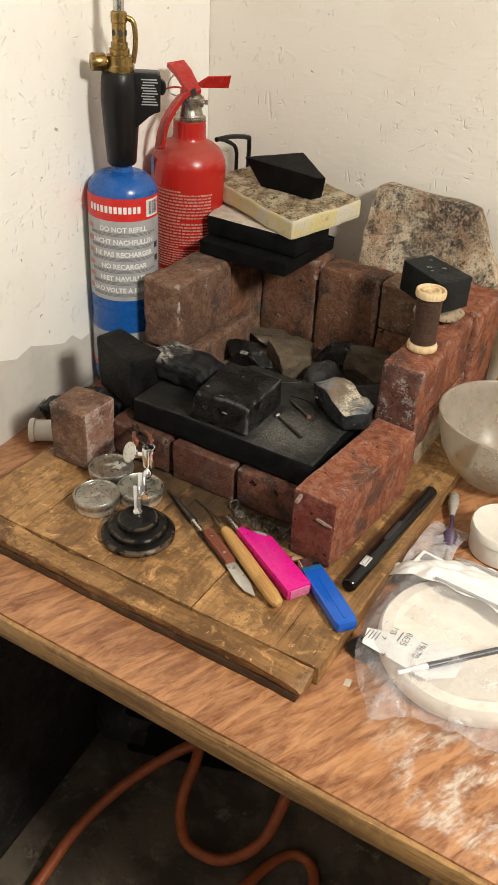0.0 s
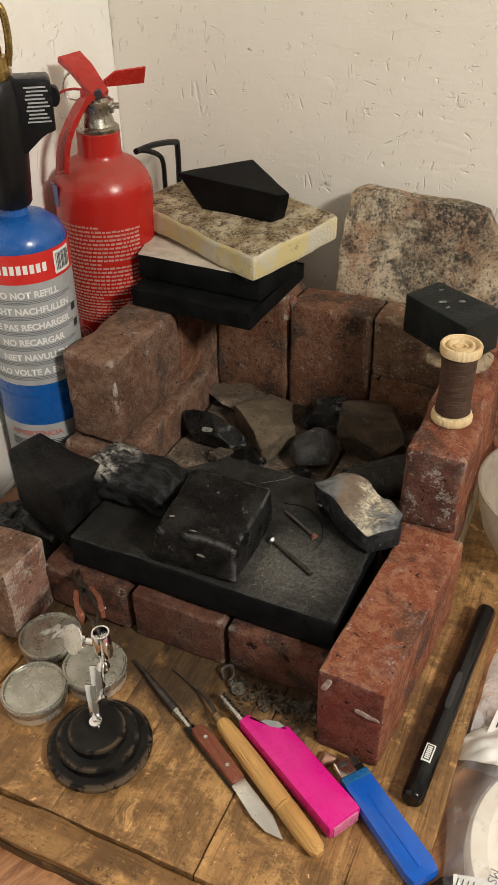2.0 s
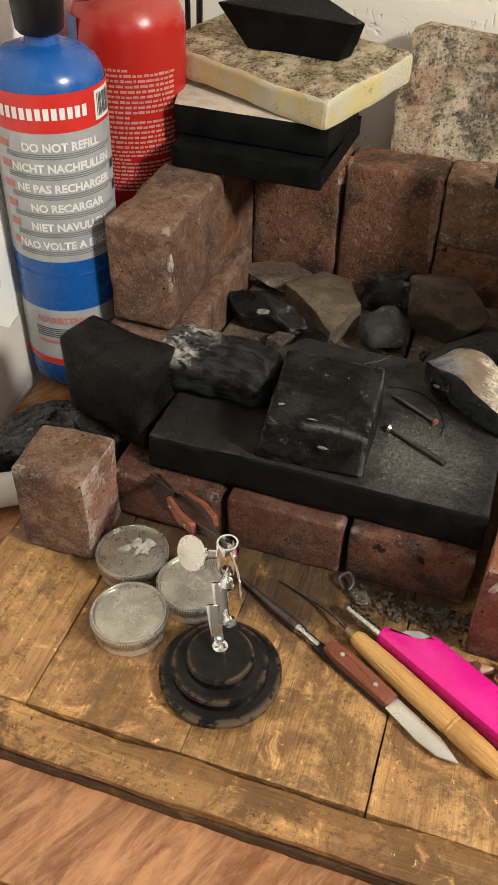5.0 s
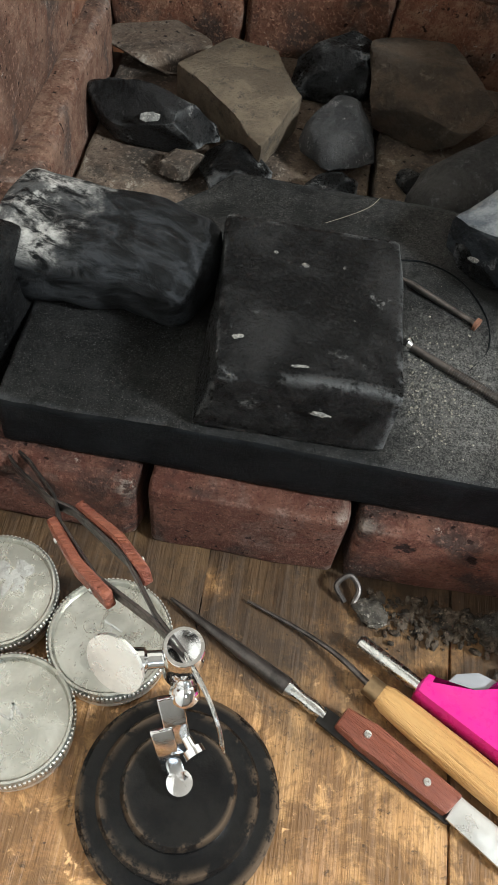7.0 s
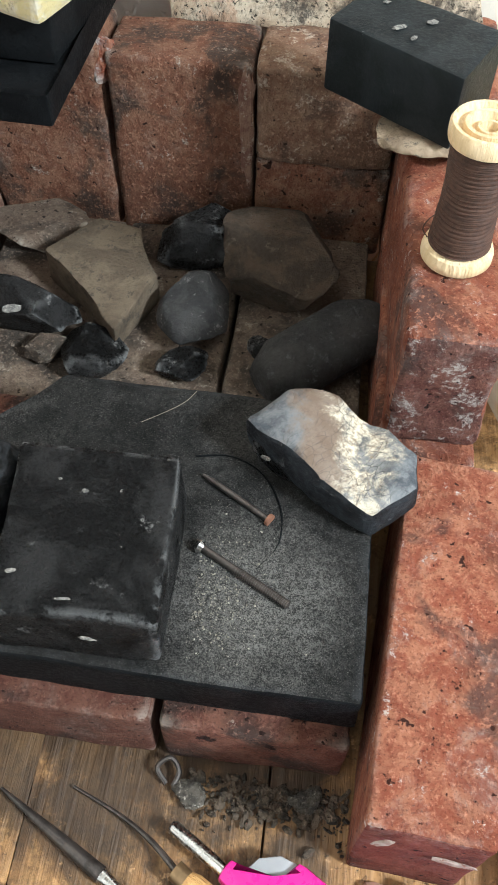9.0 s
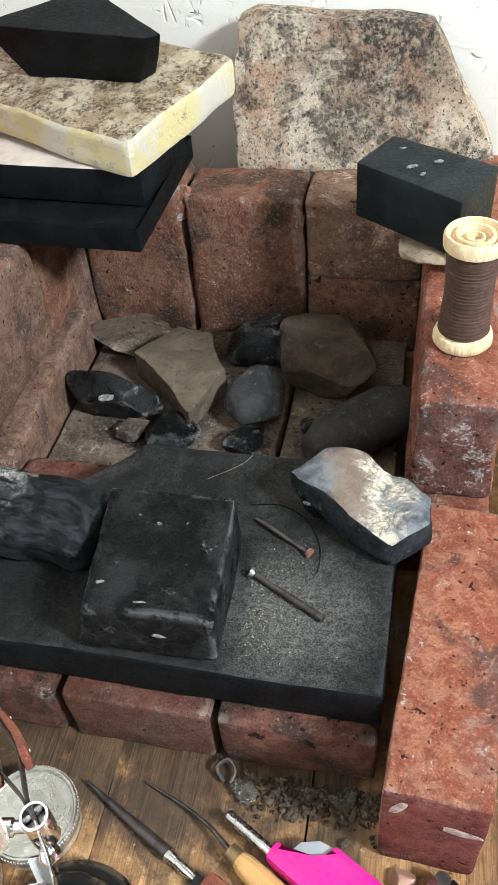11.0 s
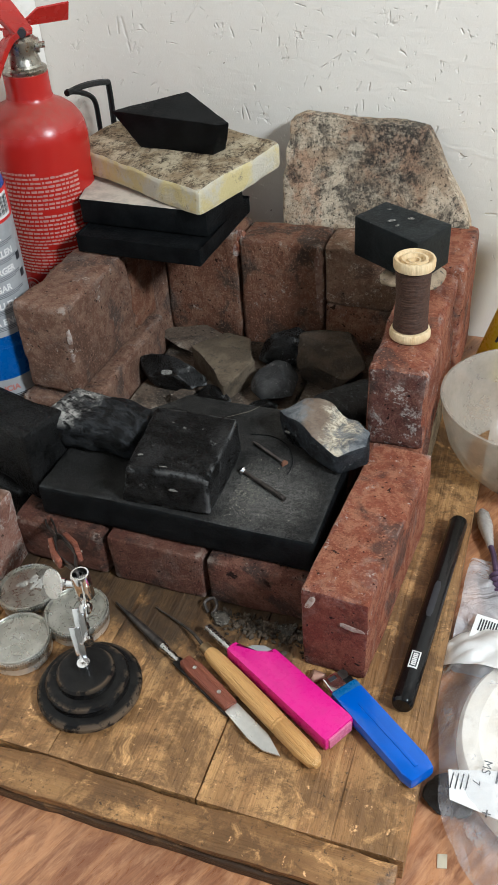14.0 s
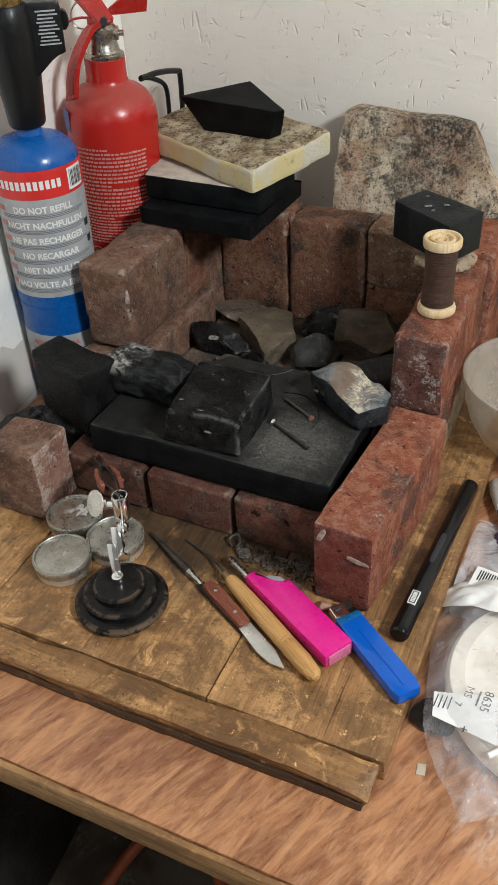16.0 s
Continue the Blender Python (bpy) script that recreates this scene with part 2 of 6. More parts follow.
RED_WOOD = wood_material("reddish_hardwood", (0.3, 0.1, 0.055), (0.2, 0.06, 0.035), 0, 1.5, (0.35, 0.5), 0.2)
SPOOL_WOOD = wood_material("pale_birch", (0.78, 0.62, 0.38), (0.68, 0.5, 0.27), 2, 1.0, (0.45, 0.6), 0.1, (0.4, 0.26, 0.12))
WALL = wall_material("white_painted_strand_board", (0.78, 0.735, 0.665), 0)
WALL_SIDE = wall_material("white_painted_side_wall", (0.89, 0.865, 0.81), 1)
# mid grey, so that the unseen ceiling and walls bounce little light
SHELL_GREY = plain("unseen_shell_grey", (0.42, 0.4, 0.37), 0.8, 0, 0.06, 0.3, 6)
FLOOR = mottled("dusty_concrete_floor", (0.17, 0.135, 0.1), (0.09, 0.072, 0.055), (0.24, 0.2, 0.15), 8, 120, (0.8, 0.95), 0.001, 0.6)
BLUE_PAINT = plain("blue_enamel", (0.01, 0.09, 0.34), 0.28, 0, 0.12, 0.5, 30)
RED_PAINT = plain("red_enamel", (0.42, 0.018, 0.013), 0.24, 0, 0.2, 0.5, 18)
_dust = Nodes("dusty_red_enamel")
_up = _dust.add("ShaderNodeSeparateXYZ")
_dust.link(_dust.add("ShaderNodeNewGeometry").outputs["Normal"], _up.inputs[0])
_lying = _dust.math("MULTIPLY", _dust.ramp(_up.outputs["Z"], 0.15, 0.8), _dust.ramp(_dust.noise(150, 8, 0.75), 0.3, 0.75, 0.22, 0.45))
RED_DUSTY = _dust.finish(_dust.mix(_lying, (0.42, 0.018, 0.013), (0.24, 0.12, 0.09)), _dust.math("ADD", _dust.math("MULTIPLY", _lying, 0.5), 0.24), _dust.noise(180, 4), 0.0001)
RED_LABEL = plain("red_print", (0.62, 0.03, 0.025), 0.35, 0, 0.1)
GREY_LABEL = plain("silver_grey_print", (0.42, 0.43, 0.44), 0.4, 0.15, 0.12)
WHITE_PRINT = plain("white_print", (0.78, 0.77, 0.75), 0.45, 0, 0.06)
DARK_PRINT = plain("dark_print", (0.03, 0.03, 0.035), 0.5, 0, 0.1)
FADED_RED_PRINT = plain("faded_pink_print", (0.5, 0.19, 0.16), 0.5, 0, 0.2)
SMALL_PINK = plain("small_pink_print", (0.56, 0.27, 0.23), 0.5, 0, 0.2)
SMALL_GREY = plain("small_grey_print", (0.2, 0.2, 0.21), 0.5, 0, 0.2)
BLACK_PLASTIC = plain("black_plastic", (0.007, 0.007, 0.0075), 0.36, 0, 0.1, 0.3)
BRASS = plain("brass", (0.42, 0.29, 0.11), 0.32, 1.0, 0.35, 0.5, 90)
STEEL = plain("bright_steel", (0.62, 0.61, 0.58), 0.24, 1.0, 0.2, 0.5, 90)
CHROME = plain("chrome", (0.82, 0.82, 0.82), 0.08, 1.0, 0.05)
DULL_STEEL = plain("dull_steel", (0.11, 0.095, 0.085), 0.42, 0.75, 0.45, 0.5, 120)
TIN = plain("brushed_aluminium", (0.84, 0.83, 0.78), 0.3, 0.8, 0.22, 0.5, 40)
NICKEL = plain("nickel_valve", (0.5, 0.47, 0.4), 0.3, 1.0, 0.25)
PINK = plain("pink_plastic", (0.66, 0.009, 0.24), 0.3, 0, 0.06)
BLUE_PLASTIC = plain("translucent_blue_plastic", (0.008, 0.1, 0.52), 0.12, 0, 0.1)
GREY_PLASTIC = plain("grey_plastic", (0.36, 0.36, 0.37), 0.35, 0, 0.1)
YELLOW = plain("yellow_plastic", (0.88, 0.74, 0.015), 0.3, 0, 0.05)
TEAL = plain("teal_print", (0.05, 0.42, 0.4), 0.4)
THREAD = plain("brown_thread", (0.07, 0.035, 0.022), 0.7, 0, 0.4, 0.3, 300)
PLASTER = mottled("white_plaster", (0.86, 0.8, 0.7), (0.8, 0.73, 0.62), (0.68, 0.6, 0.5), 20, 240, (0.6, 0.8), 0.0003, 0.62)
PAPER = plain("white_paper", (0.83, 0.82, 0.8), 0.6, 0, 0.05)
WHITE_PLASTIC = plain("white_plastic", (0.74, 0.7, 0.63), 0.4, 0, 0.08)
PURPLE = plain("purple_rubber", (0.085, 0.05, 0.1), 0.45, 0, 0.2)
CLEAR_HANDLE = plain("clouded_clear_plastic", (0.4, 0.37, 0.34), 0.25, 0, 0.15)
ORANGE_HOSE = plain("orange_rubber_hose", (0.42, 0.1, 0.03), 0.5, 0, 0.2)
BLACK_BAG = plain("black_polythene", (0.012, 0.012, 0.013), 0.25, 0, 0.2)
CAST_IRON = mottled("chipped_black_enamel", (0.007, 0.0065, 0.0065), (0.012, 0.011, 0.01), (0.2, 0.14, 0.09), 40, 420, (0.1, 0.24), 0.0001, 0.9, 0.0, 0.16, (0.15, 0.105, 0.068))
DARK_RUBBISH = mottled("dark_clutter", (0.03, 0.028, 0.026), (0.05, 0.047, 0.043), (0.1, 0.09, 0.08), 20, 200, (0.5, 0.8), 0.001, 0.62)


def table_material():
    n = Nodes("varnished_plywood")
    turned_co = n.mapped((1, 1, 1), (0, 0, 24))
    flame = n.noise(1.0, 9, 0.72, 0.7, n.mapped((70, 14, 70), (0, 0, 0), (0, 0, 0), turned_co))
    fibre = n.noise(1.0, 6, 0.7, 0.6, n.mapped((210, 50, 210), (0, 0, 0), (2, 1, 0), turned_co))
    base = n.mix(n.ramp(flame, 0.25, 0.72), (0.47, 0.225, 0.1), (0.21, 0.08, 0.034))
    base = n.mix(n.ramp(fibre, 0.4, 0.9, 0.0, 0.4), base, (0.6, 0.34, 0.18))
    # dried plaster: two rings and a smear
    dust = None
    for x, y, r, w, s in ((0.2, -0.15, 0.046, 0.012, 0.85), (0.232, -0.165, 0.034, 0.014, 1.0), (0.13, -0.135, 0.0, 0.03, 0.6), (0.2, -0.08, 0.0, 0.05, 0.5)):
        d = n.add("ShaderNodeVectorMath", operation="DISTANCE")
        flat = n.add("ShaderNodeVectorMath", operation="MULTIPLY")
        n.link(n.plain, flat.inputs[0])
        flat.inputs[1].default_value = (1, 1, 0)
        n.link(flat.outputs[0], d.inputs[0])
        d.inputs[1].default_value = (x, y, 0)
        wob = n.math("ADD", d.outputs["Value"], n.math("MULTIPLY", n.math("SUBTRACT", n.noise(45, 5, 0.7), 0.5), 0.024))
        ring = n.ramp(n.math("ABSOLUTE", n.math("SUBTRACT", wob, r)), w * 0.3, w, s, 0.0)
        dust = ring if dust is None else n.math("MAXIMUM", dust, ring)
    dust = n.math("MULTIPLY", dust, n.ramp(n.noise(1.0, 7, 0.75, 0.4, n.mapped((140, 45, 140), (0, 0, 0), (5, 2, 0), turned_co)), 0.3, 0.85))
    base = n.mix(dust, base, (0.62, 0.54, 0.45))
    rough = n.math("ADD", n.ramp(fibre, 0.2, 0.8, 0.26, 0.42), n.math("MULTIPLY", dust, 0.4))
    return n.finish(base, rough, n.math("ADD", flame, n.math("MULTIPLY", fibre, 0.5)), 0.00025, 0.0, 0.7, 0.5)


TABLE = table_material()
PLY_EDGE = wood_material("plywood_edge", (0.46, 0.26, 0.1), (0.2, 0.1, 0.04), 0, 0.6, (0.35, 0.55), 0.5)


def frosted_glass(name, rough, tint):
    n = Nodes(name)
    mix = n.add("ShaderNodeMixShader")
    see = n.add("ShaderNodeBsdfTransparent")
    see.inputs[0].default_value = (*tint, 1)
    f = n.ramp(n.noise(30, 6, 0.7), 0.3, 0.85, 0.36, 0.46)
    n.link(f, mix.inputs[0])
    n.link(see.outputs[0], mix.inputs[1])
    n.finish((0.54, 0.49, 0.42), rough, n.noise(200, 4), 0.0002)
    n.link(n.bsdf.outputs[0], mix.inputs[2])
    n.link(mix.outputs[0], n.out.inputs[0])
    return n.mat


def film_material(name, amount):
    n = Nodes(name)
    mix = n.add("ShaderNodeMixShader")
    see = n.add("ShaderNodeBsdfTransparent")
    see.inputs[0].default_value = (0.97, 0.97, 0.97, 1)
    f = n.ramp(n.noise(25, 5, 0.7, 1.0), 0.4, 0.95, amount, amount + 0.2)
    n.link(f, mix.inputs[0])
    n.link(see.outputs[0], mix.inputs[1])
    n.finish((0.88, 0.87, 0.9), 0.08, n.noise(32, 4, 0.55, 1.2), 0.005, 0.0, 1.0, 0.8)
    n.link(n.bsdf.outputs[0], mix.inputs[2])
    n.link(mix.outputs[0], n.out.inputs[0])
    return n.mat


FROSTED = frosted_glass("scratched_frosted_glass", 0.3, (0.93, 0.92, 0.88))
# the film's opacity also carries some of the bag's white glare
FILM = film_material("clear_plastic_film", 0.19)
FILM_CLOUDY = film_material("cloudy_plastic_film", 0.35)

# ---- mesh helpers ----


def finish_mesh(name, bm, material, smooth=True, sharp=40):
    bmesh.ops.recalc_face_normals(bm, faces=bm.faces)
    me = bpy.data.meshes.new(name)
    if smooth:
        for f in bm.faces:
            f.smooth = True
        for e in bm.edges:
            if len(e.link_faces) == 2 and e.calc_face_angle(0) > radians(sharp):
                e.smooth = False
    bm.to_mesh(me)
    bm.free()
    for m in material if isinstance(material, (list, tuple)) else [material]:
        me.materials.append(m)
    return me


def solid(name, bm, material, label, category, m=None, group="", kind="", smooth=True, sharp=40):
    ob = new(name, finish_mesh(name, bm, material, smooth, sharp))
    if m is not None:
        ob.matrix_world = m
    return tagged(ob, label, category, group, kind)


def thing(name, label, category, m=None, group="", kind=""):
    ob = new(name)
    ob.empty_display_size = 0.02
    if m is not None:
        ob.matrix_world = m
    return tagged(ob, label, category, group, kind)


def part(name, bm, material, parent, label="", smooth=True, sharp=40, m=None):
    ob = new(name, finish_mesh(name, bm, material, smooth, sharp))
    ob.parent = parent
    if m is not None:
        ob.matrix_basis = m
    return tagged(ob, label)


def slice_up(bm, cell, extra=()):
    """Cuts a mesh along a grid, so that it can be roughened."""
    for i in range(3):
        lo, hi = min(v.co[i] for v in bm.verts), max(v.co[i] for v in bm.verts)
        cuts = [lo + (hi - lo) * k / max(1, round((hi - lo) / cell)) for k in range(1, max(1, round((hi - lo) / cell)))]
        for q in extra:
            cuts += [lo + q, hi - q]
        no = Vector((i == 0, i == 1, i == 2))
        for q in sorted(cuts):
            bmesh.ops.bisect_plane(bm, geom=bm.verts[:] + bm.edges[:] + bm.faces[:], plane_co=no * q, plane_no=no, dist=1e-6)


def roughen(bm, amp, freq, seed, lump=0.0):
    for v in bm.verts:
        p = v.co * freq + Vector((seed * 3.7, seed * 1.3, seed * 2.1))
        v.co += noise.noise_vector(p) * amp + noise.noise_vector(p * 3.1) * amp * 0.45
        if lump:
            v.co += noise.noise_vector(p * 0.35) * lump


def block(sx, sy, sz, round_off=0.004, cell=0.009, rough=0.0007, seed=0, lump=0.0015, chips=0.5):
    """A worn block, its base centre at the origin, with rounded and chipped edges."""
    bm = bmesh.new()
    bmesh.ops.create_cube(bm, size=1)
    half = Vector((sx / 2, sy / 2, sz / 2))
    for v in bm.verts:
        v.co = Vector([v.co[i] * 2 * half[i] for i in range(3)])
    slice_up(bm, cell, (round_off * 0.35, round_off * 1.05))
    for v in bm.verts:
        r = round_off * (1 + chips * 1.6 * max(0.0, noise.noise(v.co * 55 + Vector((seed, 0, seed * 2)))))
        inner = Vector([max(-half[i] + r, min(half[i] - r, v.co[i])) for i in range(3)])
        d = v.co - inner
        if d.length > 1e-7:
            v.co = inner + d.normalized() * r
    roughen(bm, rough, 60, seed, lump)
    for v in bm.verts:
        v.co.z += sz / 2
    return bm


def prism(points, z0, z1, bevel=0.002, cell=0.01, rough=0.0005, seed=0, top=None, lump=0.0):
    """An upright prism on an outline; top gives another outline for its upper face."""
    bm = bmesh.new()
    top = top or points
    lo = [bm.verts.new((x, y, z0)) for x, y in points]
    hi = [bm.verts.new((*p[:2], p[2] if len(p) > 2 else z1)) for p in top]
    n = len(lo)
    bm.faces.new(lo[::-1])
    bm.faces.new(hi)
    for i in range(n):
        bm.faces.new((lo[i], lo[(i + 1) % n], hi[(i + 1) % n], hi[i]))
    if bevel:
        bmesh.ops.bevel(bm, geom=bm.edges[:], offset=bevel, segments=2, profile=0.6, affect="EDGES")
    if cell:
        slice_up(bm, cell)
        roughen(bm, rough, 60, seed, lump)
    return bm


def rock(sx, sy, sz, seed, planes=9, rough=0.06, level=4):
    """An angular lump: a ball cut flat by chance planes; its base centre at the origin."""
    rnd = random.Random(seed)
    bm = bmesh.new()
    bmesh.ops.create_icosphere(bm, subdivisions=level, radius=1)
    cuts = [(Vector((rnd.gauss(0, 1), rnd.gauss(0, 1), rnd.gauss(0, 1))).normalized(), rnd.uniform(0.5, 0.82)) for _ in range(planes)]
    cuts += [(Vector((0, 0, -1)), 0.6), (Vector((rnd.uniform(-0.2, 0.2), rnd.uniform(-0.2, 0.2), 1)).normalized(), 0.66)]
    for v in bm.verts:
        for no, d in cuts:
            over = v.co.dot(no) - d
            if over > 0:
                v.co -= no * over
        p = v.co * 2.3 + Vector((seed, seed * 2, 0))
        v.co += noise.noise_vector(p) * rough + noise.noise_vector(p * 3.2) * rough * 0.4
    for i, s in enumerate((sx, sy, sz)):
        lo, hi = min(v.co[i] for v in bm.verts), max(v.co[i] for v in bm.verts)
        for v in bm.verts:
            v.co[i] = (v.co[i] - (lo if i == 2 else (lo + hi) / 2)) * s / (hi - lo)
    return bm


def lathe(profile, seg=40, wobble=0.0, seed=0):
    bm = bmesh.new()
    rings = []
    for r, z in profile:
        if r < 1e-6:
            rings.append([bm.verts.new((0, 0, z))])
        else:
            rings.append([bm.verts.new((r * math.cos(a), r * math.sin(a), z)) for a in (2 * math.pi * k / seg for k in range(seg))])
    for a, b in zip(rings, rings[1:]):
        for k in range(seg):
            j = (k + 1) % seg
            if len(a) == 1 and len(b) > 1:
                bm.faces.new((a[0], b[k], b[j]))
            elif len(b) == 1 and len(a) > 1:
                bm.faces.new((a[k], a[j], b[0]))
            elif len(a) > 1:
                bm.faces.new((a[k], a[j], b[j], b[k]))
    if wobble:
        for v in bm.verts:
            v.co += noise.noise_vector(v.co * 40 + Vector((seed, 0, 0))) * wobble
    return bm


def tube(points, radius, seg=10, taper=None):
    """A round bar along points; taper gives the radius at each."""
    bm = bmesh.new()
    pts = [Vector(p) for p in points]
    up, rings = None, []
    for i, p in enumerate(pts):
        d = (pts[min(i + 1, len(pts) - 1)] - pts[max(i - 1, 0)]).normalized()
        side = (up if up is not None else (Vector((0, 0, 1)) if abs(d.z) < 0.9 else Vector((1, 0, 0))))
        side = (side - d * side.dot(d)).normalized()
        up, other = side, d.cross(side)
        r = taper[i] if taper else radius
        rings.append([bm.verts.new(p + (side * math.cos(a) + other * math.sin(a)) * r) for a in (2 * math.pi * k / seg for k in range(seg))])
    for a, b in zip(rings, rings[1:]):
        for k in range(seg):
            bm.faces.new((a[k], a[(k + 1) % seg], b[(k + 1) % seg], b[k]))
    bm.faces.new(rings[0][::-1])
    bm.faces.new(rings[-1])
    return bm


def smooth_line(points, steps=8):
    """Points along a smooth curve through the given ones."""
    p = [Vector(q) for q in points]
    p = [2 * p[0] - p[1], *p, 2 * p[-1] - p[-2]]
    out = []
    for i in range(1, len(p) - 2):
        for k in range(steps):
            t = k / steps
            out.append(0.5 * (2 * p[i] + (p[i + 1] - p[i - 1]) * t + (2 * p[i - 1] - 5 * p[i] + 4 * p[i + 1] - p[i + 2]) * t * t + (3 * p[i] - p[i - 1] - 3 * p[i + 1] + p[i + 2]) * t ** 3))
    return out + [p[-2]]


def box(x0, x1, y0, y1, z0, z1, bevel=0.0, seg=2):
    bm = bmesh.new()
    bmesh.ops.create_cube(bm, size=1)
    for v in bm.verts:
        v.co = Vector((x0 + (v.co.x + 0.5) * (x1 - x0), y0 + (v.co.y + 0.5) * (y1 - y0), z0 + (v.co.z + 0.5) * (z1 - z0)))
    if bevel:
        bmesh.ops.bevel(bm, geom=bm.edges[:], offset=bevel, segments=seg, profile=0.5, affect="EDGES")
    return bm


def sleeve(radius, z0, z1, a0=0.0, a1=360.0, seg=48, thick=0.0004):
    """A thin curved label round the z axis."""
    bm = bmesh.new()
    rows = []
    closed = a1 - a0 >= 359.9
    count = seg if closed else max(2, int(seg * (a1 - a0) / 360) + 1)
    for r, z in ((radius, z0), (radius + thick, z0), (radius + thick, z1), (radius, z1)):
        rows.append([bm.verts.new((r * math.cos(a), r * math.sin(a), z)) for a in (radians(a0 + (a1 - a0) * k / (count if closed else count - 1)) for k in range(count))])
    for i in range(3):
        for k in range(count if closed else count - 1):
            j = (k + 1) % count
            bm.faces.new((rows[i][k], rows[i][j], rows[i + 1][j], rows[i + 1][k]))
    return bm


def wrapped_text(words, height, radius, angle, z):
    """Flat lettering laid round the z axis, its middle at the angle."""
    bm = flat_text(words, height, 0.00035)
    bmesh.ops.triangulate(bm, faces=bm.faces)
    for v in bm.verts:
        a = radians(angle) + v.co.x / radius
        v.co = Vector((radius * math.cos(a), radius * math.sin(a), z + v.co.y))
    return bm


def flat_text(words, height, bold=0.0):
    curve = bpy.data.curves.new("lettering", "FONT")
    curve.body, curve.size, curve.align_x, curve.align_y, curve.resolution_u, curve.offset = words, height * 1.38, "CENTER", "CENTER", 3, bold
    ob = new("lettering", curve)
    me = bpy.data.meshes.new_from_object(ob.evaluated_get(bpy.context.evaluated_depsgraph_get()))
    bm = bmesh.new()
    bm.from_mesh(me)
    bpy.data.objects.remove(ob)
    bpy.data.meshes.remove(me)
    bpy.data.curves.remove(curve)
    return bm

# ---- the room ----
FLOOR_Z, TOP_Z, TABLE_Z = -0.78, 1.6, -0.024


def slab(name, points, z0, z1, material, label, category):
    return solid(name, prism(points, z0, z1, 0, 0), material, label, category, kind="structure", smooth=False)


slab("floor", [(-0.9, -2.4), (2.4, -2.4), (2.4, 0.8), (-0.9, 0.8)], FLOOR_Z - 0.1, FLOOR_Z, FLOOR, "dusty grey concrete workshop floor under the bench", "floor")
slab("ceiling", [(-0.9, -2.4), (2.4, -2.4), (2.4, 0.8), (-0.9, 0.8)], TOP_Z, TOP_Z + 0.1, SHELL_GREY, "unseen grey ceiling added to close the room", "ceiling")
slab("wall_north", [(-0.56, 0.575), (2.3, 0.575), (2.3, 0.68), (-0.56, 0.68)], FLOOR_Z, TOP_Z, WALL, "white painted strand board wall with gouged texture", "wall")
slab("wall_west", [(-0.5475, 0.574), (-0.27, -2.2), (-0.4, -2.2), (-0.66, 0.574)], FLOOR_Z, TOP_Z, WALL_SIDE, "white painted side wall with scuffs", "wall")
# these two walls and the ceiling are unseen, added to shape the bounce
slab("wall_east", [(2.2, -2.2), (2.3, -2.2), (2.3, 0.575), (2.2, 0.575)], FLOOR_Z, TOP_Z, SHELL_GREY, "unseen grey wall added to close the room", "wall")
slab("wall_south", [(-0.4, -2.3), (2.3, -2.3), (2.3, -2.2), (-0.4, -2.2)], FLOOR_Z, TOP_Z, SHELL_GREY, "unseen grey wall added to close the room", "wall")
# the older, yellower coat below the last brush strokes
bm = bmesh.new()
edge_line = [(0.565, 0.05), (0.42, 0.052), (0.3, 0.05), (0.24, 0.04), (0.21, 0.052), (0.19, 0.05), (0.17, 0.066), (0.15, 0.062), (0.12, 0.072), (0.08, 0.088), (0.05, 0.082), (0.0, 0.1), (-0.1, 0.1), (-0.22, 0.1)]
rows = []
for y, z in edge_line:
    x = -0.5475 + (0.574 - y) * 0.1
    rows.append((bm.verts.new((x + 0.0015, y, TABLE_Z)), bm.verts.new((x + 0.0015, y, z))))
for a, b in zip(rows, rows[1:]):
    bm.faces.new((a[0], b[0], b[1], a[1]))
solid("old_paint_coat", bm, plain("older_cream_paint", (0.62, 0.585, 0.53), 0.6, 0, 0.12, 0.3, 14), "older cream coat of paint low on the side wall", "paint", kind="structure", smooth=False)

# ---- workbench ----
bench = thing("workbench", "varnished orange plywood workbench with a worn edge", "workbench", pose(0, 0, 0))
part("worktop", box(-0.5, 0.262, -0.222, 0.572, TABLE_Z - 0.024, TABLE_Z, 0.0015), TABLE, bench, "orange varnished plywood top dusted with dried plaster")
bm = box(-0.5, 0.262, -0.2285, -0.2225, TABLE_Z - 0.028, TABLE_Z - 0.0005, 0.002)
slice_up(bm, 0.012)
roughen(bm, 0.0006, 70, 3)
part("edge_strip", bm, PLY_EDGE, bench, "worn and chipped plywood edge strip")
part("side_top", box(0.2645, 1.2, -0.226, 0.572, TABLE_Z - 0.026, TABLE_Z - 0.001, 0.003), TABLE, bench)
for x, y in ((0.23, -0.18), (-0.43, 0.53), (1.15, -0.18), (1.15, 0.53), (0.23, 0.53)):
    part("leg", box(x - 0.025, x + 0.025, y - 0.025, y + 0.025, FLOOR_Z, TABLE_Z - 0.0265, 0.003), PLY_EDGE, bench)

# ---- the wooden board on the bench ----
board = thing("wooden_board", "thick worn wooden board with scorched planks lying on the bench", "board", pose(0, 0, 0))
bm = prism([(-0.5, -0.15), (0.04, -0.15), (0.044, -0.128), (-0.5, -0.128)], TABLE_Z, 0, 0.004, 0.007, 0.0009, 5, [(-0.5, -0.1585), (0.046, -0.1575), (0.047, -0.128), (-0.5, -0.128)], lump=0.0024)
for v in bm.verts:
    if v.co.x > 0.02 and v.co.z > -0.02:
        v.co.z -= 0.009 * ((v.co.x - 0.02) / 0.028) ** 2 * max(0.0, min(1.0, (-0.13 - v.co.y) / 0.02))
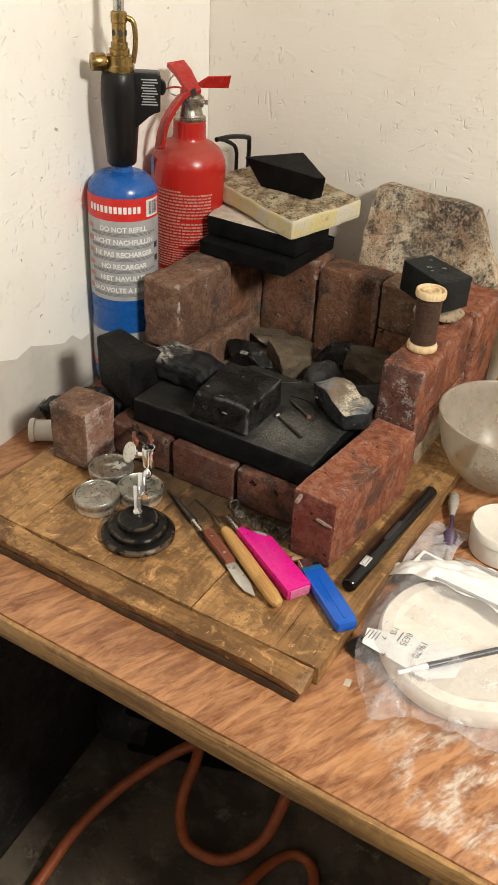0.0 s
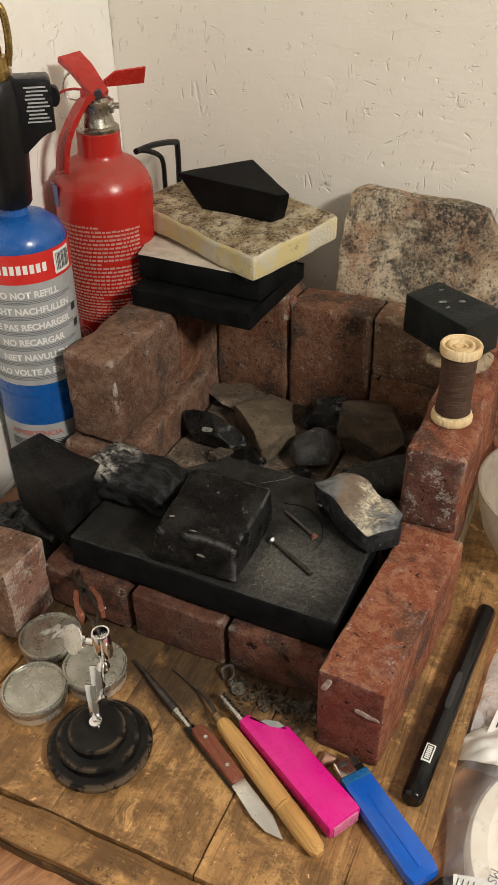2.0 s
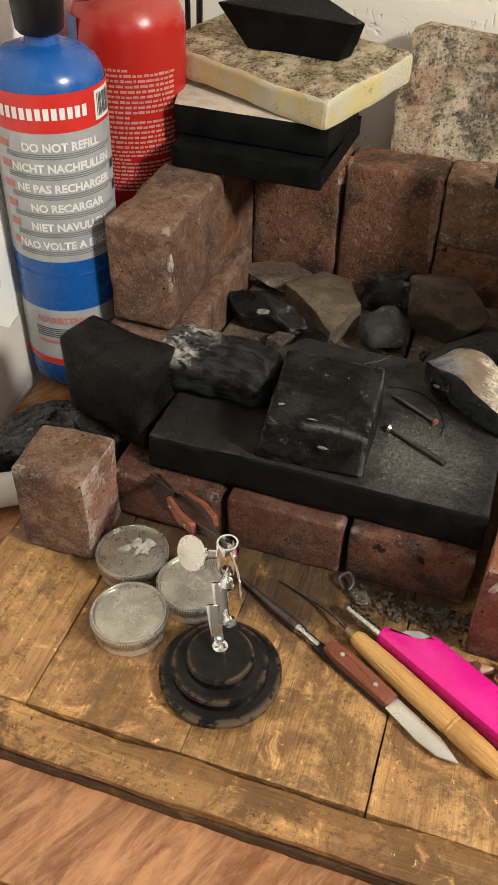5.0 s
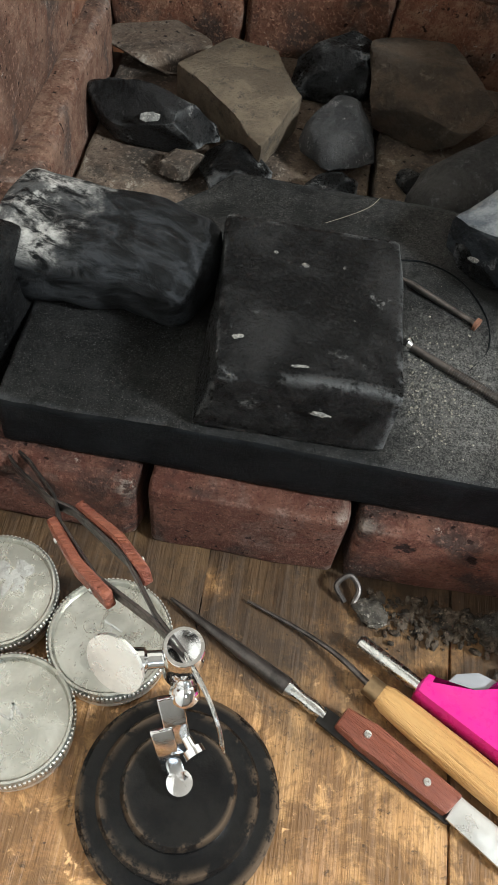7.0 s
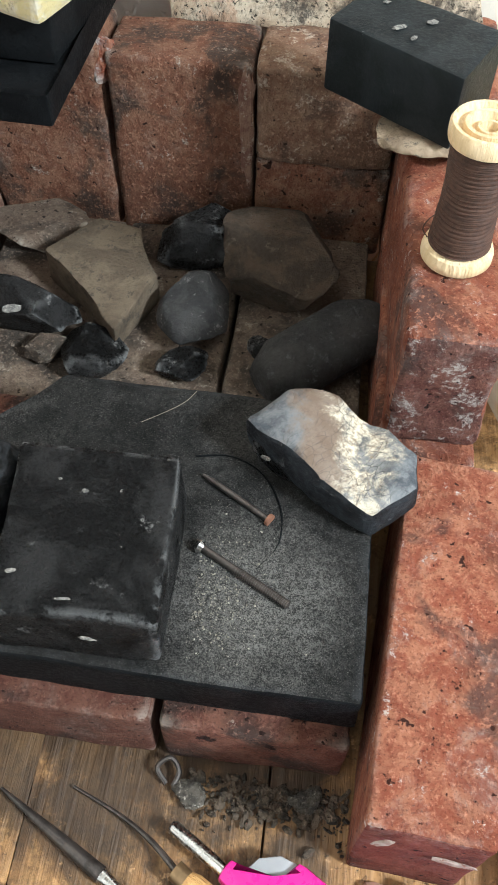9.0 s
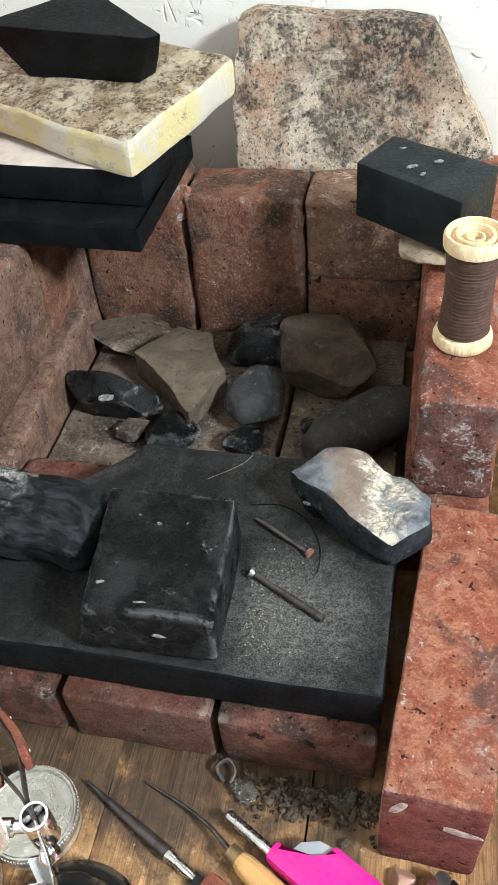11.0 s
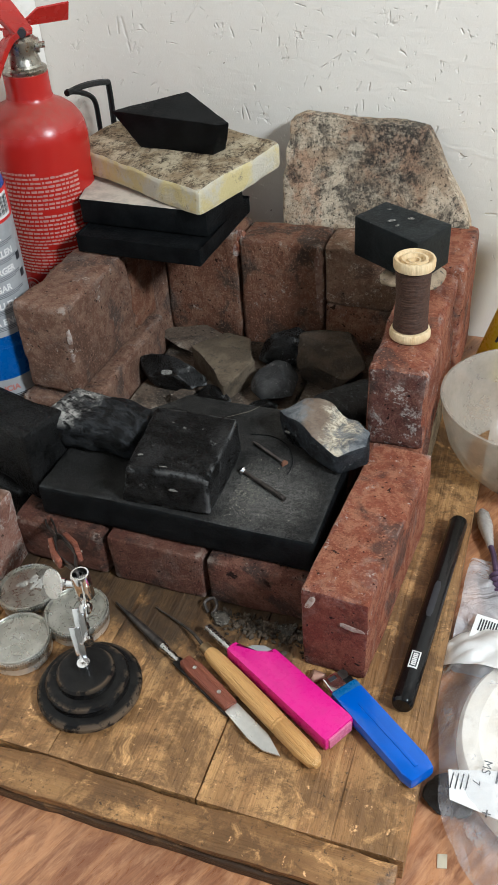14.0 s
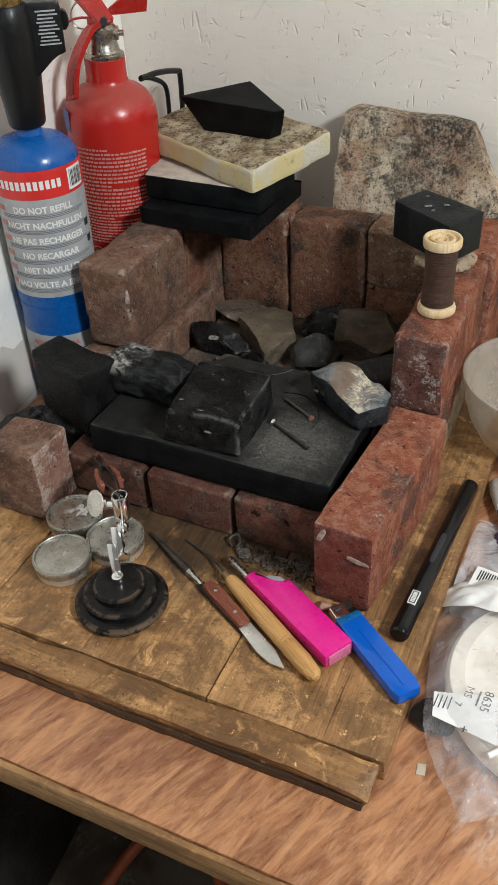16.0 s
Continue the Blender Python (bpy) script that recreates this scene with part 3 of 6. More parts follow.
part("front_plank", bm, BOARD_X, board, "front plank with a splintered dark lower edge")
bm = prism([(-0.5, -0.1565), (0.042, -0.1555), (0.042, -0.1515), (-0.5, -0.1515)], TABLE_Z, -0.0145, 0.0015, 0.006, 0.0009, 6, lump=0.0008)
part("splintered_edge", bm, wood_material("dark_splintered_wood", (0.16, 0.085, 0.035), (0.06, 0.03, 0.014), 0, 1.0, (0.5, 0.7), 0.9), board)
for i, (x0, x1, y1) in enumerate(((-0.408, -0.3215, 0.43), (-0.3205, -0.2133, 0.43), (-0.2131, -0.0965, 0.43), (-0.0955, 0.0495, 0.43))):
    bm = prism([(x0, -0.1265), (x1, -0.1265), (x1, y1), (x0, y1)], TABLE_Z, -0.0002 * i, 0.0006 if 0 < i < 3 else 0.001, 0.012, 0.0004, 9 + i, lump=0.0005)
    part("plank", bm, BOARD_Y, board)

# ---- the brick hearth ----
def brick(m, size, material, label, seed, round_off=0.0032, lump=0.0014, chips=0.6, name="brick"):
    return solid(name, block(*size, round_off, 0.008, 0.0007, seed, lump, chips), material, label, "brick", m, "bricks of the hearth", sharp=60)


# front row and bed, lying flat
brick(pose(-0.291, 0.137, 0, 0, 0, -1.5), (0.09, 0.182, 0.05), BRICK_FRONT, "brown clay brick with a rounded chipped end, under the black slab", 1, 0.006, 0.0009)
brick(pose(-0.198, 0.136, 0, 0, 0, -0.6), (0.0885, 0.182, 0.05), BRICK_FRONT, "smoky red clay brick under the front of the black slab", 2, 0.003, 0.0008)
brick(pose(-0.106, 0.135, 0, 0, 0, 0.4), (0.0885, 0.182, 0.05), BRICK_FRONT, "dark red clay brick with a white fleck, under the black slab", 3, 0.003, 0.0008)
for x, s in ((-0.29, 4), (-0.2005, 5), (-0.109, 6)):
    brick(pose(x, 0.327, 0, 0, 0, 0), (0.0885 if x > -0.28 else 0.086, 0.19, 0.024), BRICK_BED, "ash-covered thin brick in the bed of the hearth", s, 0.003)
# right side
brick(pose(-0.0235, 0.094, 0, 0, 0, -4.6), (0.0515, 0.182, 0.0862), BRICK_RED, "bright red clay brick on edge, flecked with white", 7, 0.0022, 0.0009)
# maroon of the front end, with the shade on it put into the colour
MAROON = brick_material("dark_maroon_brick_face", (0.17, 0.038, 0.024), (0.235, 0.07, 0.045), (0.55, 0.5, 0.46), (0.06, 0.02, 0.016), 0.74, 0.7)


def facing_colour(ob, material, way=(0, -1, 0)):
    """Gives the faces that look one way a second colour."""
    ob.data.materials.append(material)
    for f in ob.data.polygons:
        if f.normal.dot(Vector(way)) > 0.75:
            f.material_index = 1


facing_colour(bpy.data.objects["brick.006"], MAROON)
brick(pose(-0.0305, 0.299, 0), (0.0555, 0.208, 0.065), BRICK_RED, "red clay brick with mortar smeared along its side", 8, 0.004)
brick(pose(-0.0295, 0.304, 0.0655, 0, 0, 0.8), (0.0525, 0.188, 0.0825), BRICK_RED, "red clay brick with limy end, on top of the side wall", 9, 0.006, 0.003, 1.0)
facing_colour(bpy.data.objects["brick.008"], brick_material("limy_brick_end", (0.13, 0.045, 0.034), (0.2, 0.09, 0.065), (0.5, 0.46, 0.42), (0.05, 0.03, 0.026), 0.56, 0.7))
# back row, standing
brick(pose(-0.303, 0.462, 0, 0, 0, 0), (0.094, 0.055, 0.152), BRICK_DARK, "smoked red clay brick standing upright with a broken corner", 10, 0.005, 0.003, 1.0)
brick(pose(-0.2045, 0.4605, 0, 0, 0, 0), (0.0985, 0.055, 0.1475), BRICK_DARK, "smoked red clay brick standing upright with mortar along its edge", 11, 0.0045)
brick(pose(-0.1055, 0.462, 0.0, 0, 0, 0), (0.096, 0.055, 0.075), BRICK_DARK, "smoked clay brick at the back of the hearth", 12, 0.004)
brick(pose(-0.1055, 0.461, 0.0755, 0, 0, 0), (0.096, 0.055, 0.073), brick_material("pale_limy_brick", (0.25, 0.135, 0.082), (0.36, 0.23, 0.15), (0.56, 0.46, 0.36), (0.08, 0.05, 0.038), 0.6, 0.62), "pale-topped clay brick stacked at the back of the hearth", 13, 0.005)
brick(pose(-0.0265, 0.462, 0.0, 0, 0, 0), (0.058, 0.11, 0.15), BRICK_RED, "red clay brick standing in the back corner of the hearth", 14, 0.006)
brick(pose(-0.3645, 0.4265, 0.0, 0, 0, 0), (0.026, 0.048, 0.15), BRICK_BROWN, "narrow split clay brick standing in the corner of the hearth", 15, 0.004)
# left side
brick(pose(-0.3785, 0.298, 0.0, 0, 0, 1.5), (0.084, 0.192, 0.063), BRICK_BROWN, "crumbling brown clay brick laid at the side of the hearth", 16, 0.006, 0.003, 1.0)
brick(pose(-0.381, 0.2805, 0.0645, 0, 0, -2), (0.06, 0.133, 0.1005), BRICK_BROWN, "dusty brown clay brick on edge with a rounded end", 17, 0.006, 0.002, 0.9)
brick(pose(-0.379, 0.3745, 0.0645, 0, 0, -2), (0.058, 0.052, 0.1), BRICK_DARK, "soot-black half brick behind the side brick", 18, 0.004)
brick(pose(-0.361, 0.0225, 0, 0, 0, 1), (0.0575, 0.056, 0.08), BRICK_BROWN, "brown half brick standing at the front corner of the hearth", 19, 0.0035, 0.0016)
# the half brick's east side is paler and pinker than its other faces
facing_colour(bpy.data.objects["brick.018"], brick_material("pale_pink_brick_side", (0.33, 0.15, 0.105), (0.42, 0.24, 0.18), (0.6, 0.52, 0.45), (0.12, 0.06, 0.045), 0.5, 0.75), (1, 0, 0))

def turned_flat(bm, at):
    for v in bm.verts:
        v.co += Vector(at)
    return bm


def turned_end(bm, angle):
    m = Matrix.Rotation(radians(angle), 4, "Y")
    for v in bm.verts:
        v.co = m @ v.co
    return bm


# mortar smears and the lump on the side wall
solid("mortar_lump", rock(0.062, 0.076, 0.0198, 21, 11, 0.1), OLD_MORTAR, "pale lump of old mortar on the brick side wall", "mortar", pose(-0.045, 0.372, 0.1475))
solid("mortar_crust", rock(0.012, 0.0035, 0.092, 23, 9, 0.3), mottled("pinkish_mortar", (0.3, 0.18, 0.125), (0.2, 0.105, 0.075), (0.42, 0.33, 0.26), 90, 500, (0.8, 0.95), 0.0012, 0.56), "pinkish crust of old mortar along the upright brick's edge", "mortar", pose(-0.1605, 0.4325, 0.056, 0, 1.0, 0))
solid("mortar_smear", rock(0.005, 0.14, 0.05, 22, 9, 0.12), OLD_MORTAR, "pale crust of mortar on the outer brick face", "mortar", pose(-0.0035, 0.3, 0.0))

for at, size, turn in (((-0.0515, 0.0015, 0.07), (0.005, 0.0016, 0.017), 24), ((-0.0165, 0.0008, 0.0565), (0.02, 0.0016, 0.005), 8)):
    solid("mortar_streak", turned_end(rock(*size, int(at[2] * 1000), 6, 0.16, 3), turn), LIMEWASH, "thin white streak of lime on the brick's end", "mortar", pose(*at, 0, 0, -4.6))
for at, size in (((-0.354, 0.2155, 0.124), (0.006, 0.003, 0.018)), ((-0.3545, 0.2155, 0.104), (0.004, 0.0025, 0.01))):
    solid("mortar_streak", rock(*size, int(at[2] * 500), 7, 0.2, 3), LIMEWASH, "crumbly white lime along the brick's worn edge", "mortar", pose(*at, 0, 4, 0))
solid("mortar_chip", rock(0.013, 0.018, 0.032, 24, 7, 0.14, 3), BRICK_RED, "broken orange-red corner chip wedged between upright bricks", "brick chip", pose(-0.258, 0.4425, 0.1225, 0, 8, 0))


def scorched_wood():
    """Blue-grey char that turns cream and brown towards one end, with fine cracks across."""
    n = Nodes("scorched_ashen_wood")
    where = n.add("ShaderNodeSeparateXYZ")
    n.link(n.plain, where.inputs[0])
    along_x = n.math("ADD", where.outputs["X"], n.math("MULTIPLY", n.math("SUBTRACT", n.noise(40, 6, 0.7, 0.5), 0.5), 0.03))
    base = n.mix(n.ramp(n.noise(50, 7, 0.7), 0.3, 0.7), (0.06, 0.066, 0.075), (0.19, 0.195, 0.2))
    brown = n.math("MULTIPLY", n.ramp(along_x, -0.108, -0.094), n.ramp(along_x, -0.082, -0.07, 1.0, 0.0))
    base = n.mix(n.math("MULTIPLY", brown, 0.7), base, (0.2, 0.135, 0.085))
    pale = n.math("MULTIPLY", n.ramp(along_x, -0.086, -0.074), n.ramp(along_x, -0.062, -0.052, 1.0, 0.0))
    base = n.mix(n.math("MULTIPLY", pale, n.ramp(n.noise(70, 7, 0.7, 0.4), 0.35, 0.65, 0.1, 1.0)), base, n.mix(n.ramp(n.noise(210, 7, 0.8), 0.4, 0.7), (0.62, 0.55, 0.42), (0.25, 0.2, 0.145)))
    vor = n.add("ShaderNodeTexVoronoi", feature="DISTANCE_TO_EDGE")
    vor.inputs["Scale"].default_value = 1.0
    n.link(n.mapped((320, 120, 120), (0, 0, 0), (0, 0, 0), n.mapped((1, 1, 1), (0, 0, 40))), vor.inputs["Vector"])
    cracks = n.math("MULTIPLY", n.ramp(vor.outputs["Distance"], 0.0, 0.05, 1.0, 0.0), n.ramp(n.noise(60, 3), 0.4, 0.6))
    base = n.mix(n.math("MULTIPLY", cracks, n.math("ADD", n.math("MULTIPLY", pale, 0.45), 0.3)), base, (0.03, 0.03, 0.03))
    return n.finish(base, 0.75, n.math("SUBTRACT", n.noise(160, 6, 0.7), n.math("MULTIPLY", cracks, 0.12)), 0.001, 0.0, 1.0, 0.25)


def ash_slab():
    """Black slab with a soft grey dusting of fine ash."""
    n = Nodes("ash_dusted_black_slab")
    fine = n.noise(330, 9, 0.85, 0.3)
    base = n.mix(n.ramp(n.noise(40, 7, 0.65), 0.3, 0.7), (0.0035, 0.0034, 0.0033), (0.011, 0.0106, 0.0102))
    d = n.add("ShaderNodeVectorMath", operation="DISTANCE")
    n.link(n.plain, d.inputs[0])
    d.inputs[1].default_value = (-0.115, 0.096, 0.085)
    speck = n.noise(1300, 3, 0.8)
    heap = n.ramp(n.math("ADD", d.outputs["Value"], n.math("MULTIPLY", n.math("SUBTRACT", n.noise(60, 9, 0.8), 0.5), 0.045)), 0.0, 0.075, 0.62, 0.0)
    dust = n.math("MAXIMUM", heap, n.ramp(n.noise(14, 8, 0.7), 0.36, 0.85, 0.07, 0.24))
    dust = n.math("MULTIPLY", dust, n.ramp(n.math("ADD", n.math("MULTIPLY", fine, 0.5), n.math("MULTIPLY", speck, 0.5)), 0.38, 0.62, 0.15, 1.0))
    base = n.mix(dust, base, (0.3, 0.287, 0.264))
    base = n.mix(n.ramp(speck, 0.72, 0.8, 0.0, 0.3), base, (0.3, 0.29, 0.27))
    base = n.mix(n.edges(0.5), base, (0.07, 0.072, 0.074))
    return n.finish(base, n.ramp(fine, 0.2, 0.8, 0.5, 0.8), n.math("ADD", fine, n.noise(300, 5, 0.7)), 0.0009, 0.0, 1.0, 0.08)


def charred_wood():
    """Black char, streaked along the grain, ash-white on the upper part of one end."""
    n = Nodes("charred_log_wood")
    where = n.add("ShaderNodeSeparateXYZ")
    n.link(n.plain, where.inputs[0])
    streak = n.noise(1.0, 8, 0.72, 0.8, n.mapped((55, 110, 110)))
    base = n.mix(n.ramp(streak, 0.35, 0.75), (0.005, 0.005, 0.005), (0.03, 0.031, 0.033))
    x = n.math("ADD", where.outputs["X"], n.math("MULTIPLY", n.math("SUBTRACT", n.noise(45, 6, 0.7), 0.5), 0.05))
    ash = n.math("MULTIPLY", n.ramp(x, -0.03, 0.005, 1.0, 0.0), n.math("MULTIPLY", n.ramp(where.outputs["Z"], 0.026, 0.034), n.ramp(streak, 0.35, 0.6)))
    base = n.mix(n.math("MULTIPLY", ash, n.ramp(n.noise(34, 6, 0.7), 0.4, 0.65, 0.1, 0.9)), base, (0.52, 0.5, 0.46))
    return n.finish(base, n.ramp(streak, 0.2, 0.8, 0.4, 0.75), streak, 0.0012, 0.0, 1.0, 0.12)


SOOT_ASH = ash_slab()

# ---- black slab, blocks and burnt wood ----
slab_out = [(-0.31, 0.057), (-0.06, 0.053), (-0.059, 0.15), (-0.064, 0.2), (-0.12, 0.216), (-0.234, 0.217), (-0.26, 0.182), (-0.306, 0.165)]
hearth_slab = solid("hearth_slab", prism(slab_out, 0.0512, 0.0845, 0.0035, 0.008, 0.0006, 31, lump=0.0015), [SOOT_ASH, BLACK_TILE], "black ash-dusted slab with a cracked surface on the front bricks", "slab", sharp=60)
# sides carry no dust, and the shade on them is put into their black
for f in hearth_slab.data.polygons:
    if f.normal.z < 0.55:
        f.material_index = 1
crack = part("crack", tube(smooth_line([(-0.152, 0.172, 0.0847), (-0.133, 0.174, 0.0847), (-0.116, 0.165, 0.0847), (-0.105, 0.146, 0.0847), (-0.104, 0.126, 0.0847), (-0.113, 0.111, 0.0847)], 5), 0.00055, 6), BLACK_TILE, hearth_slab, "fine curved crack")
solid("black_block", prism([(-0.229, 0.059), (-0.148, 0.06), (-0.151, 0.147), (-0.231, 0.148)], 0.0852, 0.122, 0.0035, 0.006, 0.0006, 32, [(-0.219, 0.06), (-0.149, 0.061), (-0.153, 0.146), (-0.229, 0.145)], lump=0.002), SOOT, "square black charcoal block with pale specks lying on the slab", "block", sharp=60)
solid("tall_black_block", prism([(-0.398, 0.098), (-0.318, 0.068), (-0.308, 0.116), (-0.384, 0.132)], 0.054, 0.126, 0.005, 0.007, 0.0008, 33, lump=0.003), TALL_SOOT, "large glossy black charcoal block standing beside the side brick", "block", sharp=60)
solid("black_support_block", block(0.05, 0.05, 0.053, 0.004, 0.008, 0.0007, 34), SOOT, "soot-black block beneath the large charcoal block", "block", pose(-0.362, 0.105, 0.0, 0, 0, -16))


def half_log(name, length, width, height, material, label, m, seed):
    """A split log: flat below, rounded above, cracked along its length."""
    bm = bmesh.new()
    n, k = 26, 16
    rings = []
    for i in range(n + 1):
        u = i / n
        end = min(1.0, 0.62 + 1.9 * min(u, 1 - u)) if 0 < i < n else 0.55
        ring = []
        for j in range(k):
            a = 2 * math.pi * j / k
            y, z = math.cos(a) * width / 2 * end, math.sin(a)
            z = (z * height * 0.62 if z > 0 else z * height * 0.38) * end
            p = Vector(((u - 0.5) * length, y, z + height * 0.38))
            p += noise.noise_vector(Vector((p.x * 25, p.y * 60, p.z * 60 + seed))) * 0.0028
            ring.append(bm.verts.new(p))
        rings.append(ring)
    for a, b in zip(rings, rings[1:]):
        for j in range(k):
            bm.faces.new((a[j], a[(j + 1) % k], b[(j + 1) % k], b[j]))
    bm.faces.new(rings[0][::-1])
    bm.faces.new(rings[-1])
    return solid(name, bm, material, label, "burnt wood", m, sharp=50)


bm = block(0.094, 0.052, 0.037, 0.011, 0.005, 0.0012, 41, 0.003, 0.7)
for v in bm.verts:
    v.co.y += 0.006 * math.sin(v.co.x * 40)
    v.co.z *= 1 - 0.16 * max(0.0, v.co.x / 0.047)
solid("charred_log", bm, charred_wood(), "short charred log with ash-white patches on the slab", "burnt wood", pose(-0.279, 0.13, 0.0848, 0, 0, -16), sharp=50)
CHAR_SIDE = mottled("blue_grey_char", (0.009, 0.0095, 0.011), (0.028, 0.031, 0.036), (0.12, 0.12, 0.12), 60, 300, (0.6, 0.85), 0.0014, 0.66)
bm = prism([(-0.128, 0.181), (-0.088, 0.146), (-0.062, 0.131), (-0.04, 0.152), (-0.041, 0.172), (-0.058, 0.18), (-0.082, 0.199), (-0.108, 0.2)], 0.0855, 0.1055, 0.004, 0.006, 0.0012, 42, lump=0.003)
for v in bm.verts:
    v.co.z += (0.003 + 0.007 * math.exp(-((v.co.x + 0.098) / 0.02) ** 2) - 0.003 * math.exp(-((v.co.x + 0.068) / 0.01) ** 2)) * (v.co.z - 0.0855) / 0.02 + 0.002
    v.co.z = max(v.co.z, 0.0852)
chunk = solid("ashen_wood_chunk", bm, [scorched_wood(), CHAR_SIDE], "ash-grey burnt wood chunk with a pale scorched top", "burnt wood", sharp=55)
for f in chunk.data.polygons:
    if f.normal.z < 0.55:
        f.material_index = 1
part("knot_hole", turned_flat(rock(0.0095, 0.0075, 0.0016, 19, 8, 0.22, 3), (-0.066, 0.162, 0.1066)), mottled("burnt_knot", (0.03, 0.029, 0.028), (0.12, 0.11, 0.095), (0.01, 0.01, 0.01), 260, 700, (0.7, 0.9), 0.0006, 0.55), chunk, "burnt dark knot hole")
solid("charcoal_piece", rock(0.05, 0.026, 0.018, 43, 8), SOOT, "black charcoal underside beneath the burnt wood", "charcoal", pose(-0.1, 0.172, 0.0852, 0, 0, -42))

# ---- stones and charcoal in the bed ----
BED = 0.0245
for name, label, cat, mat, size, at, turn, seed in (
        ("charcoal_lump", "long black charcoal lump with a pale triangular chip", "charcoal", SOOT, (0.092, 0.042, 0.036), (-0.298, 0.312), -24, 51),
        ("grey_stone", "rounded grey stone dusted with ash", "stone", GREY_STONE, (0.05, 0.062, 0.03), (-0.18, 0.322), 12, 53),
        ("black_stone", "soot-black stone against the back bricks", "stone", SOOT, (0.066, 0.04, 0.036), (-0.185, 0.39), 8, 54),
        ("brown_stone", "large brown stone at the back of the hearth", "stone", BROWN_STONE, (0.09, 0.078, 0.044), (-0.127, 0.372), -12, 55),
        ("charcoal_lump", "small rounded charcoal lump in the hearth bed", "charcoal", SOOT, (0.046, 0.042, 0.02), (-0.239, 0.279), 5, 56),
        ("charcoal_lump", "small faceted charcoal lump in the hearth bed", "charcoal", SOOT, (0.036, 0.026, 0.016), (-0.18, 0.276), 20, 57),
        ("brick_chip", "small ashy chip of brick in the hearth bed", "brick chip", BRICK_BED, (0.03, 0.024, 0.012), (-0.272, 0.282), 30, 58),
        ("charcoal_lump", "tiny charcoal bit beside the curved charcoal", "charcoal", SOOT, (0.018, 0.018, 0.012), (-0.132, 0.3), 30, 59),
        ("flat_stone", "pitted flat stone lying before the back bricks", "stone", BRICK_BED, (0.075, 0.055, 0.012), (-0.31, 0.4), 4, 60)):
    solid(name, rock(*size, seed, 10, 0.05), mat, label, cat, pose(*at, BED, 0, 0, turn), "stones in the hearth bed", sharp=35)
solid("tan_stone", prism([(-0.289, 0.35), (-0.255, 0.324), (-0.226, 0.287), (-0.206, 0.337), (-0.224, 0.36), (-0.226, 0.38), (-0.256, 0.388)], BED, 0.052, 0.003, 0.006, 0.0014, 62, lump=0.004), TAN_STONE, "flat angular tan stone in the hearth bed", "stone", None, "stones in the hearth bed", sharp=35)
half_log("curved_charcoal", 0.096, 0.046, 0.036, mottled("charred_bark", (0.03, 0.03, 0.029), (0.05, 0.048, 0.045), (0.1, 0.1, 0.1), 40, 400, (0.6, 0.9), 0.001, 0.6), "curved grey charred bark piece in the hearth", pose(-0.093, 0.296, BED, 0, 0, 44), 61)

# pale chips and specks stuck to the charcoal
ASH_CHIP = mottled("grey_ash_chip", (0.22, 0.21, 0.19), (0.1, 0.095, 0.088), (0.34, 0.32, 0.28), 300, 900, (0.8, 0.95), 0.0003, 0.5)


def fleck(at, size, turn, label, tilt=(0, 0)):
    solid("ash_fleck", rock(size[0], size[1], 0.0012, int(1000 * (abs(at[0]) + at[1])), 6, 0.42, 3), ASH_CHIP, label, "ash fleck", pose(*at, *tilt, turn), "ash flecks on the charcoal")


for at, size, turn in (((-0.192, 0.121, 0.1215), (0.005, 0.0045), 10), ((-0.185, 0.087, 0.122), (0.005, 0.004), 40), ((-0.17, 0.095, 0.1215), (0.0016, 0.0014), 0), ((-0.176, 0.123, 0.1212), (0.0035, 0.0025), 70), ((-0.163, 0.075, 0.1215), (0.007, 0.0045), 20), ((-0.214, 0.078, 0.1215), (0.007, 0.004), 10), ((-0.188, 0.068, 0.1218), (0.014, 0.0025), 5), ((-0.205, 0.126, 0.1212), (0.003, 0.0025), 0)):
    fleck(at, (size[0] * 0.7, size[1] * 0.6), turn, "small pale fleck of ash on the charcoal block")
fleck((-0.178, 0.0585, 0.108), (0.009, 0.0025), -6, "pale sliver stuck to the block's side", (82, 0))
fleck((-0.293, 0.293, 0.052), (0.013, 0.006), 20, "pale triangular chip stuck to the charcoal lump", (62, 0))
for at, size, turn in (((-0.053, 0.384, 0.2088), (0.007, 0.004), 20), ((-0.071, 0.376, 0.2088), (0.01, 0.004), 35), ((-0.063, 0.366, 0.2088), (0.006, 0.003), 70), ((-0.078, 0.402, 0.2088), (0.005, 0.003), 10)):
    fleck(at, size, turn, "white chip mark on the dark whetstone")
fleck((-0.115, 0.166, 0.099), (0.006, 0.0025), -20, "pale chip on the charred side of the wood", (70, 0))

# ---- screw and nail on the slab ----
screw = thing("screw", "steel machine screw lying in pale ash on the slab", "screw", pose(-0.141, 0.119, 0.0868))
d = Vector((0.045, -0.025, 0))
part("shank", tube([d * t for t in (0.03, 0.35, 1)], 0.0019, 12), DULL_STEEL, screw)
for i in range(26):
    c = d * (0.42 + 0.57 * i / 25)
    part("thread_ridge", tube([c - d.normalized() * 0.0003, c + d.normalized() * 0.0003], 0.0023, 12), DULL_STEEL, screw)
part("head", tube([-d * 0.015, d * 0.005, d * 0.045], 0, 14, (0.0036, 0.0039, 0.0022)), STEEL, screw, "worn bright head")
nail = thing("nail", "rusty iron nail lying on the slab", "nail", pose(-0.146, 0.16, 0.0865))
d = Vector((0.036, -0.022, 0))
part("shank", tube([d * 0, d * 0.15, d], 0, 10, (0.0006, 0.0016, 0.0016)), DULL_STEEL, nail)
